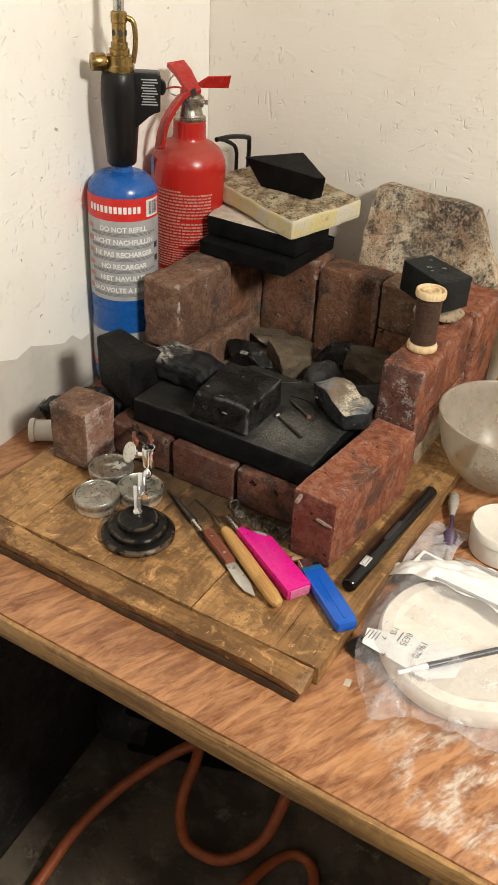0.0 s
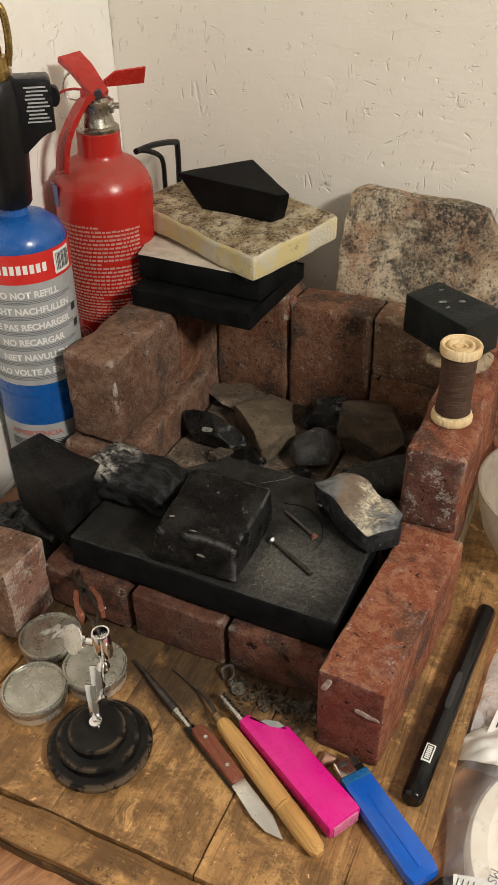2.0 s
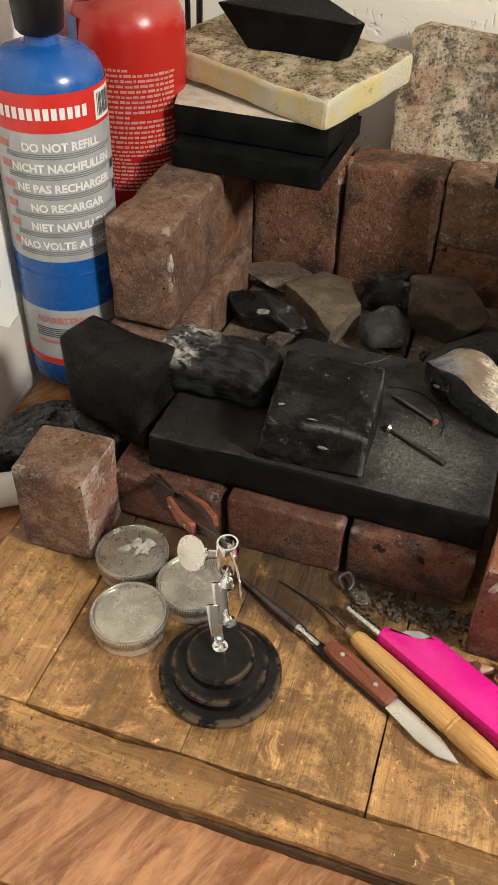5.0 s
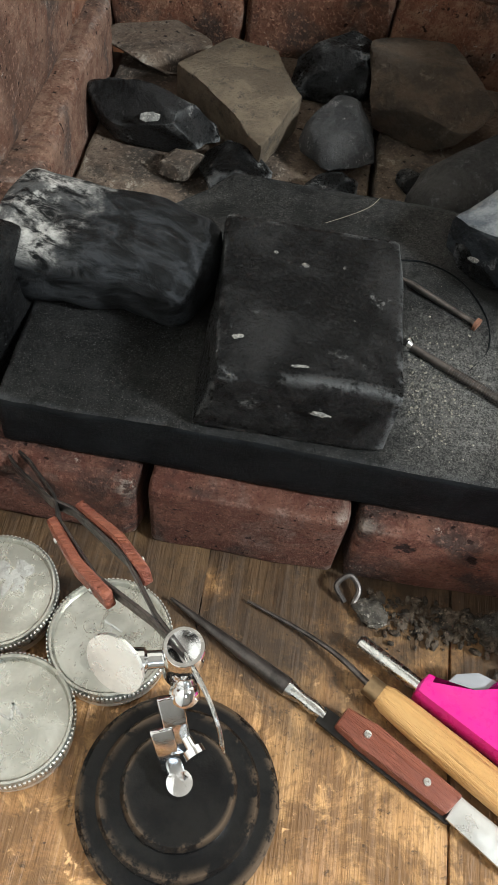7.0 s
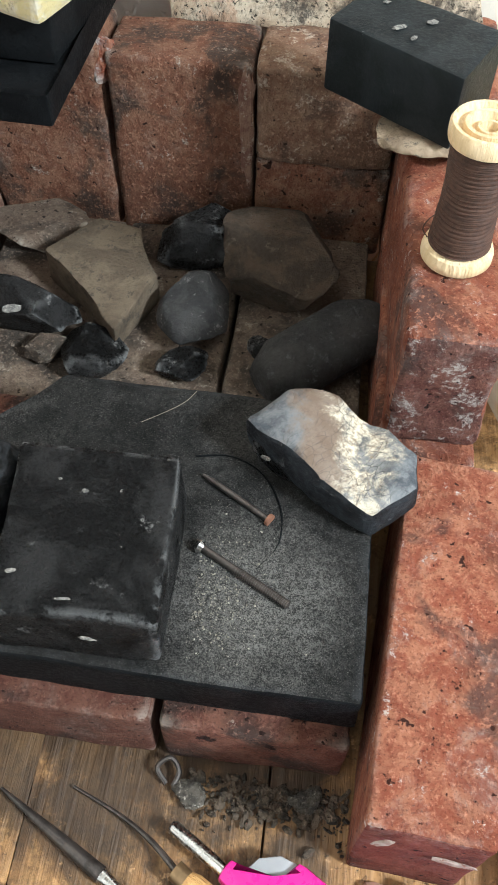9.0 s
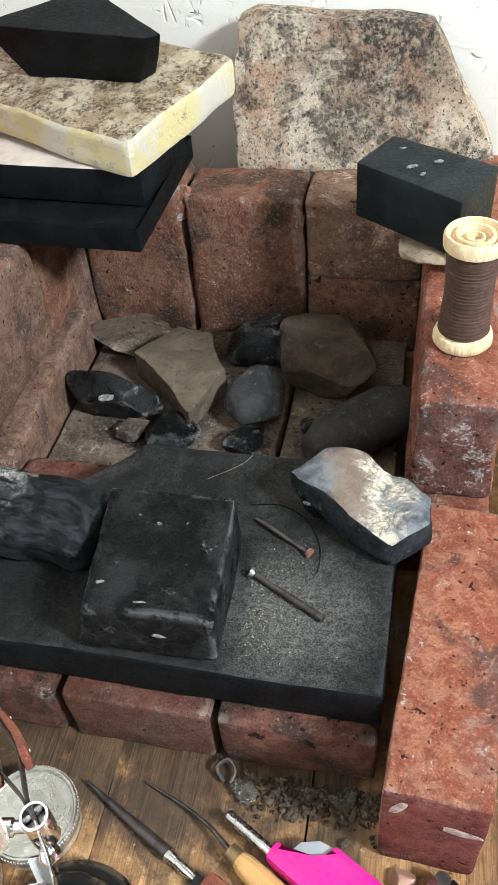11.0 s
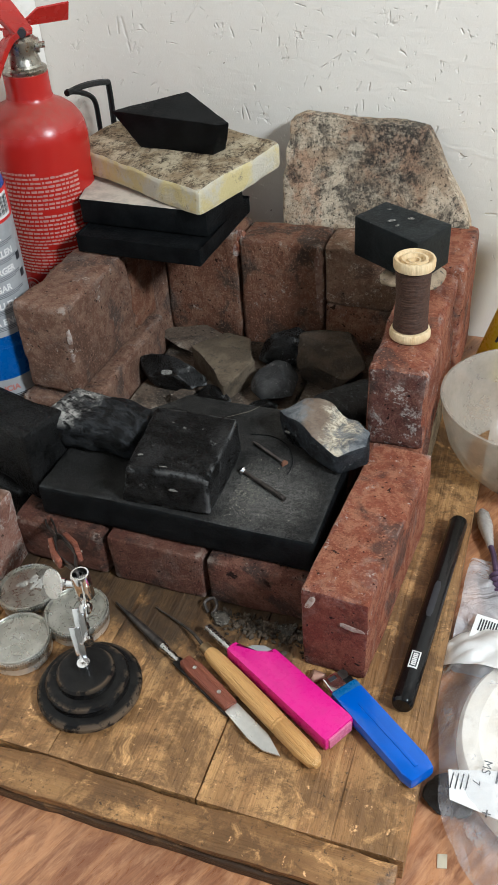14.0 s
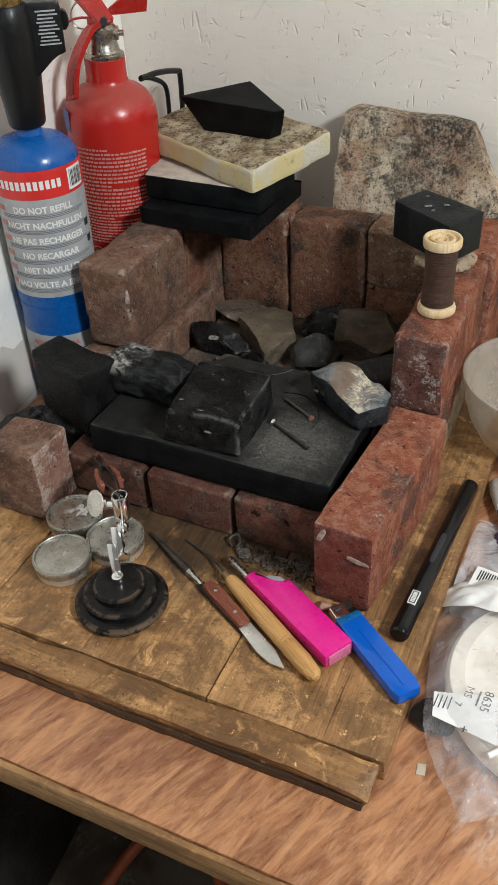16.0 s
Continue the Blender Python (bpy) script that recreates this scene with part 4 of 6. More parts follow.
part("head", tube([d * 0.985, d * 1.03], 0.0032, 12), plain("rust", (0.2, 0.09, 0.05), 0.8, 0, 0.4), nail, "rusty head")

solid("stray_hair", tube(smooth_line([(-0.184, 0.189, 0.0858), (-0.177, 0.194, 0.0858), (-0.168, 0.201, 0.0858), (-0.162, 0.207, 0.0858), (-0.158, 0.214, 0.0858)], 5), 0.00013, 5), plain("pale_fibre", (0.3, 0.26, 0.19), 0.6), "single pale fibre lying on the black slab", "fibre")

# ash crumbs strewn on the slab
rnd = random.Random(5)
bm = bmesh.new()
for _ in range(2600):
    x, y = rnd.gauss(-0.135, 0.013), rnd.gauss(0.096, 0.017)
    if -0.14 < x < -0.065 and 0.06 < y < 0.16:
        r = 0.0001 + 0.0004 * rnd.random() ** 7
        bmesh.ops.create_icosphere(bm, subdivisions=1, radius=r, matrix=Matrix.Translation((x, y, 0.0852 + r * 0.3)) @ Matrix.Diagonal((rnd.uniform(0.7, 1.6), rnd.uniform(0.7, 1.6), 0.7, 1)))
solid("ash_crumbs", bm, CRUMBS, "pale ash crumbs strewn on the black slab", "ash", kind="stuff", smooth=False)

# ---- stack on the side bricks: two black tiles, a cream firebrick, a black wedge ----
def tray(points, z0, z1, rim, sink, seed):
    """A shallow tray: a slab whose upper face is sunk inside a rim."""
    bm = prism(points, z0, z1, 0, 0)
    up = max(bm.faces, key=lambda f: f.calc_center_median().z)
    bmesh.ops.inset_region(bm, faces=[up], thickness=rim, depth=0)
    for v in up.verts:
        v.co.z -= sink
    bmesh.ops.bevel(bm, geom=[e for e in bm.edges if e.calc_face_angle(0) > 0.5], offset=0.0016, segments=2, profile=0.6, affect="EDGES")
    slice_up(bm, 0.014)
    roughen(bm, 0.0004, 60, seed)
    return bm


solid("black_tray", tray([(-0.398, 0.331), (-0.2535, 0.324), (-0.249, 0.466), (-0.405, 0.474)], 0.166, 0.1855, 0.009, 0.0035, 71), BLACK_TILE, "shallow black tray with a worn rim lying across the bricks", "tray", sharp=50)
tray_ob = bpy.data.objects["black_tray"]
tray_ob.data.materials.append(mottled("dusty_black_tray", (0.03, 0.026, 0.022), (0.014, 0.013, 0.012), (0.09, 0.075, 0.06), 30, 300, (0.5, 0.8), 0.0004, 0.6))
for f in tray_ob.data.polygons:
    if f.normal.z > 0.9 and f.center.z < 0.1838:
        f.material_index = 1
bm = prism([(-0.407, 0.365), (-0.257, 0.357), (-0.247, 0.44), (-0.43, 0.45)], 0.1835, 0.2105, 0.0014, 0.012, 0.0004, 72)
tile = solid("black_tile", bm, [BLACK_TILE, plain("dusty_white_face", (0.56, 0.5, 0.42), 0.7, 0, 0.25)], "black tile with a dusty pale top face under the firebrick", "tile", sharp=50)
for f in tile.data.polygons:
    if f.normal.z > 0.9:
        f.material_index = 1


def cream_top(x, y):
    """The tilted upper face of the firebrick slab."""
    return 0.2375 + 0.0466 * (x + 0.257) + 0.1727 * (y - 0.345)


bm = prism([(-0.444, 0.431), (-0.2565, 0.344), (-0.2035, 0.441), (-0.391, 0.527)], 0.0, 0.0265, 0.0045, 0.007, 0.0009, 73, lump=0.002)
for v in bm.verts:
    v.co.z += cream_top(v.co.x, v.co.y) - 0.0265
cream = solid("firebrick_slab", bm, [CREAM, CREAM_EDGE], "cream firebrick slab with a scorched top and yellowed edge", "firebrick", sharp=50)
for f in cream.data.polygons:
    if f.normal.z < 0.6:
        f.material_index = 1
low = [(-0.356, 0.426), (-0.266, 0.411), (-0.256, 0.424), (-0.304, 0.452)]
high = [(-0.387, 0.428, 0.284), (-0.249, 0.394, 0.286), (-0.242, 0.402, 0.286), (-0.31, 0.462, 0.297)]
bm = prism(low, 0.2475, 0.291, 0.0012, 0.01, 0.0004, 74, top=high)
for v in bm.verts:
    if v.co.z < 0.262:
        v.co.z += cream_top(v.co.x, v.co.y) + 0.0006 - 0.2475
solid("black_wedge", bm, BLACK_TILE, "black triangular block with undercut sides on the firebrick", "block", sharp=40)

# ---- stone leaning on the wall, dark whetstone, spool ----
outline = [(-0.222, 0.131), (-0.112, 0.132), (-0.002, 0.131), (-0.008, 0.147), (-0.021, 0.174), (-0.04, 0.204), (-0.055, 0.232), (-0.066, 0.251), (-0.092, 0.254), (-0.13, 0.253), (-0.168, 0.257), (-0.205, 0.261), (-0.22, 0.254), (-0.218, 0.22), (-0.226, 0.19)]
bm = prism(outline, -0.011, 0.011, 0.004, 0.008, 0.0011, 75, lump=0.002)
for v in bm.verts:
    x, z, t = v.co.x, v.co.y, v.co.z
    z = 0.145 + (z - 0.145) * 0.92
    v.co = Vector((x, 0.515 - t + (z - 0.145) * 0.3, z + 0.003))
LICHEN = Nodes("weathered_grey_stone")
g1, g2 = LICHEN.noise(160, 8, 0.8, 0.2), LICHEN.noise(22, 6, 0.7, 0.4)
c = LICHEN.mix(LICHEN.ramp(g2, 0.35, 0.65), (0.7, 0.59, 0.44), (0.5, 0.37, 0.25))
c = LICHEN.mix(LICHEN.ramp(LICHEN.noise(26, 6, 0.7, 0.3), 0.52, 0.7, 0.0, 0.6), c, (0.5, 0.28, 0.17))
c = LICHEN.mix(LICHEN.ramp(g1, 0.52, 0.72, 0.0, 0.6), c, (0.16, 0.12, 0.085))
d = LICHEN.add("ShaderNodeVectorMath", operation="DISTANCE")
LICHEN.link(LICHEN.plain, d.inputs[0])
d.inputs[1].default_value = (-0.098, 0.535, 0.232)
cloud = LICHEN.ramp(LICHEN.math("ADD", d.outputs["Value"], LICHEN.math("MULTIPLY", LICHEN.math("SUBTRACT", LICHEN.noise(38, 9, 0.8, 0.3), 0.5), 0.16)), 0.005, 0.095, 0.97, 0.0)
cloud = LICHEN.math("MAXIMUM", cloud, LICHEN.ramp(LICHEN.noise(19, 10, 0.8, 0.3), 0.47, 0.62, 0.0, 0.85))
c = LICHEN.mix(LICHEN.math("MULTIPLY", cloud, LICHEN.ramp(LICHEN.noise(190, 6, 0.75), 0.3, 0.6, 0.45, 1.0)), c, (0.035, 0.032, 0.03))
c = LICHEN.mix(LICHEN.ramp(LICHEN.noise(360, 4, 0.7), 0.65, 0.72, 0.0, 0.9), c, (0.02, 0.017, 0.014))
LICHEN = LICHEN.finish(c, 0.9, g1, 0.002, 0.0, 1.0, 0.2)
solid("leaning_stone", bm, LICHEN, "flat weathered stone slab with dark lichen leaning against the wall", "stone", sharp=55)
WHET = mottled("grey_green_whetstone", (0.01, 0.012, 0.0125), (0.018, 0.021, 0.022), (0.3, 0.31, 0.31), 30, 400, (0.4, 0.6), 0.0003, 0.82, 0.0, 0.12)
bm = prism([(-0.1085, 0.382), (-0.037, 0.332), (-0.0135, 0.381), (-0.086, 0.424)], 0.1675, 0.2085, 0.0018, 0.012, 0.0003, 76)
solid("whetstone_block", bm, WHET, "dark grey-green whetstone block with white specks, resting on mortar", "block", sharp=45)

spool = thing("thread_spool", "wooden spool wound with dark brown thread on the side bricks", "spool", pose(-0.03, 0.272, 0.1475, 0, 0, 0) @ Matrix.Diagonal((1, 1, 0.92, 1)))
part("bottom_flange", lathe([(0, 0), (0.0175, 0), (0.0185, 0.0015), (0.0185, 0.0055), (0.0175, 0.0085), (0.014, 0.0105), (0, 0.0105)]), SPOOL_WOOD, spool, "pale birch flange with a chipped rim")
part("core", lathe([(0.0105, 0.01), (0.0105, 0.075)], 24), SPOOL_WOOD, spool)
prof = []
for i in range(96):
    u = i / 95
    prof.append((0.0155 - 0.0012 * math.sin(u * math.pi) + (0.0003 if i % 2 else -0.0002) + 0.0002 * math.sin(i * 1.7), 0.0105 + u * 0.0625))
part("thread_winding", lathe(prof, 36, 0.0006, 3), THREAD, spool, "dark brown waxed thread")
part("loose_thread", tube(smooth_line([(-0.0155, -0.004, 0.03), (-0.0185, -0.006, 0.028), (-0.02, -0.004, 0.02), (-0.0175, -0.008, 0.018)]), 0.0003, 5), THREAD, spool)
part("top_flange", lathe([(0.007, 0.073), (0.014, 0.073), (0.0178, 0.0745), (0.0182, 0.0765), (0.0182, 0.082), (0.0172, 0.0838), (0.0155, 0.0838), (0.0145, 0.0805), (0.012, 0.08), (0.0115, 0.083), (0.0095, 0.083), (0.0085, 0.079), (0.006, 0.0785), (0.0055, 0.0812), (0.0042, 0.0812), (0.0038, 0.0775), (0, 0.077)], 40), SPOOL_WOOD, spool, "pale turned birch top with rings")

# ---- gas bottle with torch ----
gas = thing("gas_torch", "blue gas bottle with a black-handled brass blow torch screwed on", "gas torch", pose(-0.473, 0.2485, TABLE_Z, 0, 1.0, 0))
R = 0.0472
part("bottle", lathe([(0, 0.003), (0.03, 0.003), (0.036, 0), (0.041, 0.002), (R - 0.001, 0.006), (R, 0.012), (R, 0.26), (R - 0.0012, 0.27), (R - 0.0055, 0.279), (R - 0.014, 0.286), (0.022, 0.29), (0.014, 0.291), (0.012, 0.3), (0, 0.3)], 64), BLUE_PAINT, gas, "glossy blue steel bottle")
part("seam", sleeve(R, 0.1085, 0.1095, thick=0.0006), BLUE_PAINT, gas)
part("red_band", sleeve(R, 0.236, 0.266), RED_LABEL, gas, "red printed band")
label = part("instruction_label", sleeve(R, 0.123, 0.236), GREY_LABEL, gas, "silver-grey label with instructions in several languages")
low = part("lower_label", sleeve(R, 0.016, 0.073), GREY_LABEL, gas, "silver-grey lower label")
part("red_line", sleeve(R + 0.0003, 0.0165, 0.0195), RED_LABEL, low)
# the maker's name as plain bars
for i in range(12):
    a = -112 + 7.6 * i
    part("maker_bar", sleeve(R + 0.0004, 0.2465, 0.2555, a, a + 5.2, 200, 0.0003), WHITE_PRINT, gas)
barcode = part("barcode_patch", sleeve(R + 0.0004, 0.2395, 0.2625, -12, 18, 96, 0.0003), WHITE_PRINT, gas, "white patch with a barcode")
for i in range(11):
    a = -9 + 2.3 * i
    part("barcode_bar", sleeve(R + 0.0008, 0.2425, 0.26, a, a + (1.4 if i % 3 else 0.7), 500, 0.0002), DARK_PRINT, barcode)
for i, words in enumerate(("DO NOT REFILL", "NICHT NACHFULLEN", "NE PAS RECHARGER", "NO RECARGAR", "NIET NAVULLEN", "NAO VOLTE A ENCHER")):
    z = 0.2245 - i * 0.0172
    part("instruction_text", wrapped_text(words, 0.0068, R + 0.0009, -52, z), WHITE_PRINT, label, smooth=False)
    part("warning_mark", sleeve(R + 0.0005, z - 0.003, z + 0.003, -122, -108, 160, 0.0002), FADED_RED_PRINT, label)
    for k in range(3):
        part("small_print", sleeve(R + 0.0005, z - 0.0057 - 0.0017 * k, z - 0.0049 - 0.0017 * k, -112, 8 - 9 * (k == 2), 160, 0.0002), SMALL_GREY, label)
for a, z in ((12, 0.197), (14, 0.178)):
    part("hazard_sign", sleeve(R + 0.0005, z - 0.004, z + 0.004, a - 5, a + 5, 160, 0.0002), DARK_PRINT, label)
part("red_patch", sleeve(R + 0.0005, 0.135, 0.147, 8, 20, 160, 0.0002), RED_LABEL, label)
part("warning_text", wrapped_text("ADVERTENCIA", 0.0065, R + 0.0009, -70, 0.062), FADED_RED_PRINT, low, smooth=False)
for k in range(5):
    part("small_print", sleeve(R + 0.0005, 0.0525 - 0.0022 * k, 0.0533 - 0.0022 * k, -108, -12, 160, 0.0002), DARK_PRINT, low)
part("second_warning", sleeve(R + 0.0005, 0.036, 0.0395, -106, -80, 160, 0.0002), FADED_RED_PRINT, low)
# handle: an oval tapered grip with a trigger housing
bm = lathe([(0, 0.299), (0.0165, 0.299), (0.0185, 0.302), (0.0205, 0.33), (0.023, 0.365), (0.0242, 0.385), (0.0235, 0.405), (0.022, 0.418), (0.0205, 0.4205), (0, 0.4205)], 40)
for v in bm.verts:
    v.co.y *= 1.08
part("handle", bm, BLACK_PLASTIC, gas, "black plastic torch grip")
side = Matrix.Rotation(radians(38), 4, "Z")
bm = prism([(0.006, 0.346), (0.022, 0.352), (0.034, 0.368), (0.05, 0.372), (0.0505, 0.417), (0.048, 0.4215), (0.006, 0.4215)], -0.0125, 0.0125, 0.0025, 0)
for v in bm.verts:
    v.co = side @ Vector((v.co.x, v.co.z, v.co.y))
housing = part("trigger_housing", bm, BLACK_PLASTIC, gas, "black housing with a printed warning label")
for k in range(10):
    bm = box(0.026 + 0.001 * (k % 3), 0.047 - 0.0016 * (k % 4), -0.0131, -0.0127, 0.381 + 0.0035 * k, 0.3825 + 0.0035 * k)
    for v in bm.verts:
        v.co = side @ v.co
    part("label_print", bm, GREY_LABEL, housing)
bm = lathe([(0, 0), (0.0085, 0), (0.0098, 0.002), (0.0098, 0.01), (0.0085, 0.012), (0, 0.012)], 24)
for v in bm.verts:
    v.co = side @ Vector((0.052 + v.co.x * 0.55, v.co.z - 0.006, 0.402 + v.co.y))
part("trigger_button", bm, BLACK_PLASTIC, gas)
part("burner_base", lathe([(0, 0.4205), (0.0175, 0.4205), (0.0175, 0.4275), (0.0165, 0.4285), (0.016, 0.4385), (0.0125, 0.4395), (0.0125, 0.446), (0.0105, 0.447), (0.0105, 0.453), (0, 0.453)], 32), BRASS, gas, "brass burner base")
part("burner_body", lathe([(0.0088, 0.453), (0.0088, 0.474), (0.0098, 0.475), (0.0098, 0.486), (0.0072, 0.488), (0.007, 0.488)], 32), BRASS, gas, "brass burner with air holes")
for a in (-100, -40, 20, 80):
    bm = lathe([(0, 0), (0.0028, 0), (0.0028, 0.0006), (0, 0.0006)], 16)
    for v in bm.verts:
        v.co = Matrix.Rotation(radians(a), 4, "Z") @ Vector((0.0086 + v.co.z, v.co.x, 0.464 + v.co.y * 1.3))
    part("air_hole", bm, DARK_PRINT, gas)
part("burner_tube", lathe([(0.0068, 0.487), (0.0068, 0.64), (0.006, 0.64), (0.006, 0.487)], 32), STEEL, gas, "bright steel burner tube")
bm = lathe([(0, 0), (0.0095, 0), (0.0105, 0.002), (0.0105, 0.016), (0.009, 0.018), (0.005, 0.018), (0.005, 0.026), (0, 0.026)], 18)
for v in bm.verts:
    v.co = Matrix.Rotation(radians(-128), 4, "Z") @ Vector((0.036 - v.co.z, v.co.x, 0.431 + v.co.y))
part("valve_knob", bm, BRASS, gas, "brass valve knob")
part("pilot_pipe", tube([side @ p for p in smooth_line([(0.016, 0, 0.43), (0.019, 0, 0.445), (0.0195, 0, 0.462), (0.017, 0, 0.476), (0.009, 0, 0.481)])], 0.0033, 12), BRASS, gas, "bent brass pipe")
part("grey_switch", box(0.006, 0.013, 0.006, 0.014, 0.42, 0.428, 0.001), GREY_PLASTIC, gas)

# the bottle's shell is a little taller and its torch sits higher
for piece in [p for p in gas.children_recursive if p.type == "MESH"]:
    for v in piece.data.vertices:
        z = v.co.z
        v.co.z += 1.1 * min(z, 0.02) if z < 0.3 else 0.022 - 0.0075 * min(1.0, (z - 0.3) / 0.12)

# ---- fire extinguisher ----
ext = thing("fire_extinguisher", "dusty red powder fire extinguisher standing in the corner", "fire extinguisher", pose(-0.4745, 0.402, TABLE_Z, 0, 1.5, 0))
R = 0.0552
part("cylinder", lathe([(0, 0.004), (0.045, 0.004), (0.05, 0), (R - 0.001, 0.004), (R, 0.01), (R, 0.27), (R - 0.0014, 0.279), (R - 0.0045, 0.287), (R - 0.0105, 0.2955), (R - 0.019, 0.302), (R - 0.0275, 0.3055), (0.025, 0.3085), (0.0238, 0.313), (0.0235, 0.334), (0.0215, 0.335), (0, 0.335)], 72), RED_DUSTY, ext, "dusty red painted steel cylinder")
part("collar", lathe([(0, 0.3345), (0.0225, 0.3345), (0.0232, 0.336), (0.0232, 0.34), (0.0215, 0.342), (0.0195, 0.343), (0.0175, 0.348), (0, 0.348)], 48), NICKEL, ext, "dull nickel collar")
part("valve", lathe([(0, 0.347), (0.0185, 0.347), (0.0172, 0.354), (0.016, 0.361), (0.018, 0.369), (0.018, 0.379), (0.0145, 0.383), (0, 0.383)], 36), NICKEL, ext, "dull nickel valve body")
east = Matrix.Rotation(radians(28), 4, "Z")


def turned(bm, m):
    for v in bm.verts:
        v.co = m @ v.co
    return bm


gauge = turned(lathe([(0, 0), (0.009, 0), (0.0105, 0.002), (0.0105, 0.008), (0.0045, 0.009), (0.0045, 0.014), (0, 0.014)], 24), east @ pose(0.011, 0, 0.37, 0, 90, 0))
part("gauge", gauge, NICKEL, ext)
front = Matrix.Rotation(radians(-62), 4, "Z")


def strip(points, width, thick, across):
    """A bent flat bar: points along it, its width lying along the vector across."""
    bm = bmesh.new()
    pts, a = [Vector(p) for p in points], Vector(across).normalized()
    rings = []
    for i, p in enumerate(pts):
        d = (pts[min(i + 1, len(pts) - 1)] - pts[max(i - 1, 0)]).normalized()
        no = d.cross(a).normalized()
        w = width[i] if isinstance(width, (list, tuple)) else width
        rings.append([bm.verts.new(p + a * w / 2 * s + no * thick / 2 * t) for s, t in ((-1, -1), (1, -1), (1, 1), (-1, 1))])
    for r, q in zip(rings, rings[1:]):
        for k in range(4):
            bm.faces.new((r[k], r[(k + 1) % 4], q[(k + 1) % 4], q[k]))
    bm.faces.new(rings[0][::-1])
    bm.faces.new(rings[-1])
    bmesh.ops.bevel(bm, geom=[e for e in bm.edges if e.is_manifold], offset=min(thick * 0.3, 0.0008), segments=1, affect="EDGES")
    return bm


part("lever", strip([(0.012, -0.006, 0.386), (0.0, 0.0, 0.393), (-0.02, 0.01, 0.406), (-0.04, 0.018, 0.415)], [0.02, 0.023, 0.026, 0.028], 0.007, (0.4, 0.85, 0.1)), RED_PAINT, ext, "red squeeze lever")
part("carrying_handle", strip(smooth_line([(0.002, -0.012, 0.385), (-0.004, -0.019, 0.378), (-0.011, -0.031, 0.353), (-0.016, -0.042, 0.325), (-0.018, -0.048, 0.298)]), 0.019, 0.006, (0.86, -0.3, 0.25)), RED_PAINT, ext, "red bent carrying handle")
# raised dark strip, painted shade for the handle's hollow
part("handle_recess", strip(smooth_line([(-0.003, -0.0235, 0.374), (-0.0095, -0.0345, 0.351), (-0.0145, -0.0455, 0.324), (-0.0165, -0.0508, 0.304)]), 0.008, 0.0032, (0.86, -0.3, 0.25)), plain("dark_red_shadowed_plastic", (0.2, 0.015, 0.012), 0.45), ext)
part("hinge", box(-0.011, 0.01, -0.011, 0.009, 0.376, 0.391, 0.002), RED_PAINT, ext)
part("hinge_pin", turned(lathe([(0, -0.014), (0.0042, -0.014), (0.0042, 0.014), (0, 0.014)], 16), pose(0.006, 0, 0.388, 90, 0, 28)), DARK_PRINT, ext)
part("tag", strip([(0.004, 0.008, 0.393), (0.012, 0.022, 0.397), (0.03, 0.055, 0.396)], [0.006, 0.019, 0.021], 0.0022, (0.35, -0.3, 0.9)), RED_PAINT, ext, "red plastic tag")
part("pin_ring", tube([(-0.026 + 0.0145 * math.cos(a) * 0.8, 0.006 + 0.0145 * math.cos(a) * 0.55, 0.388 + 0.0155 * math.sin(a)) for a in (2 * math.pi * k / 24 for k in range(25))], 0.0013, 8), STEEL, ext, "steel pull ring")
beads = smooth_line([(-0.058, -0.006, 0.362), (-0.049, -0.006, 0.376), (-0.036, -0.006, 0.385), (-0.022, -0.006, 0.389), (-0.006, -0.008, 0.391), (0.01, 0.01, 0.395)], 7)
chain = part("safety_seal", tube(beads, 0.0007, 6), RED_PAINT, ext, "red beaded plastic seal")
bead = bmesh.new()
for p in beads:
    bmesh.ops.create_icosphere(bead, subdivisions=1, radius=0.0016, matrix=Matrix.Translation(p))
part("seal_bead", bead, RED_PAINT, chain)
part("bracket_clip", tube(smooth_line([(0.016, 0.048, 0.3), (0.018, 0.085, 0.298), (0.019, 0.132, 0.289), (0.019, 0.14, 0.281), (0.019, 0.141, 0.235)], 6), 0.0036, 8), BLACK_PLASTIC, ext, "black wire bracket clip")
part("bracket_hook", tube(smooth_line([(0.016, 0.05, 0.301), (0.02, 0.07, 0.295), (0.022, 0.095, 0.28), (0.022, 0.1, 0.25), (0.022, 0.1, 0.22)], 6), 0.003, 8), BLACK_PLASTIC, ext)
part("blue_label", sleeve(R, 0.262, 0.284, -142, -118), plain("blue_print", (0.05, 0.1, 0.3), 0.4), ext, "blue label patch")
rnd = random.Random(8)
for k in range(27):
    z, a = 0.249 - k * 0.00385, -120.0
    line = bmesh.new()
    while a < (-20 if k % 9 else -70):
        w = rnd.uniform(2.2, 7.5)
        word = sleeve(R, z, z + rnd.uniform(0.0015, 0.002), a, min(a + w, -16), 220, 0.0003)
        piece = bpy.data.meshes.new("word")
        word.to_mesh(piece)
        word.free()
        line.from_mesh(piece)
        bpy.data.meshes.remove(piece)
        a += w + rnd.uniform(0.8, 1.6)
    part("print_line", line, SMALL_PINK, ext)
seal = part("approval_seal", sleeve(R + 0.0001, 0.129, 0.133, -99, -95), FADED_RED_PRINT, ext)
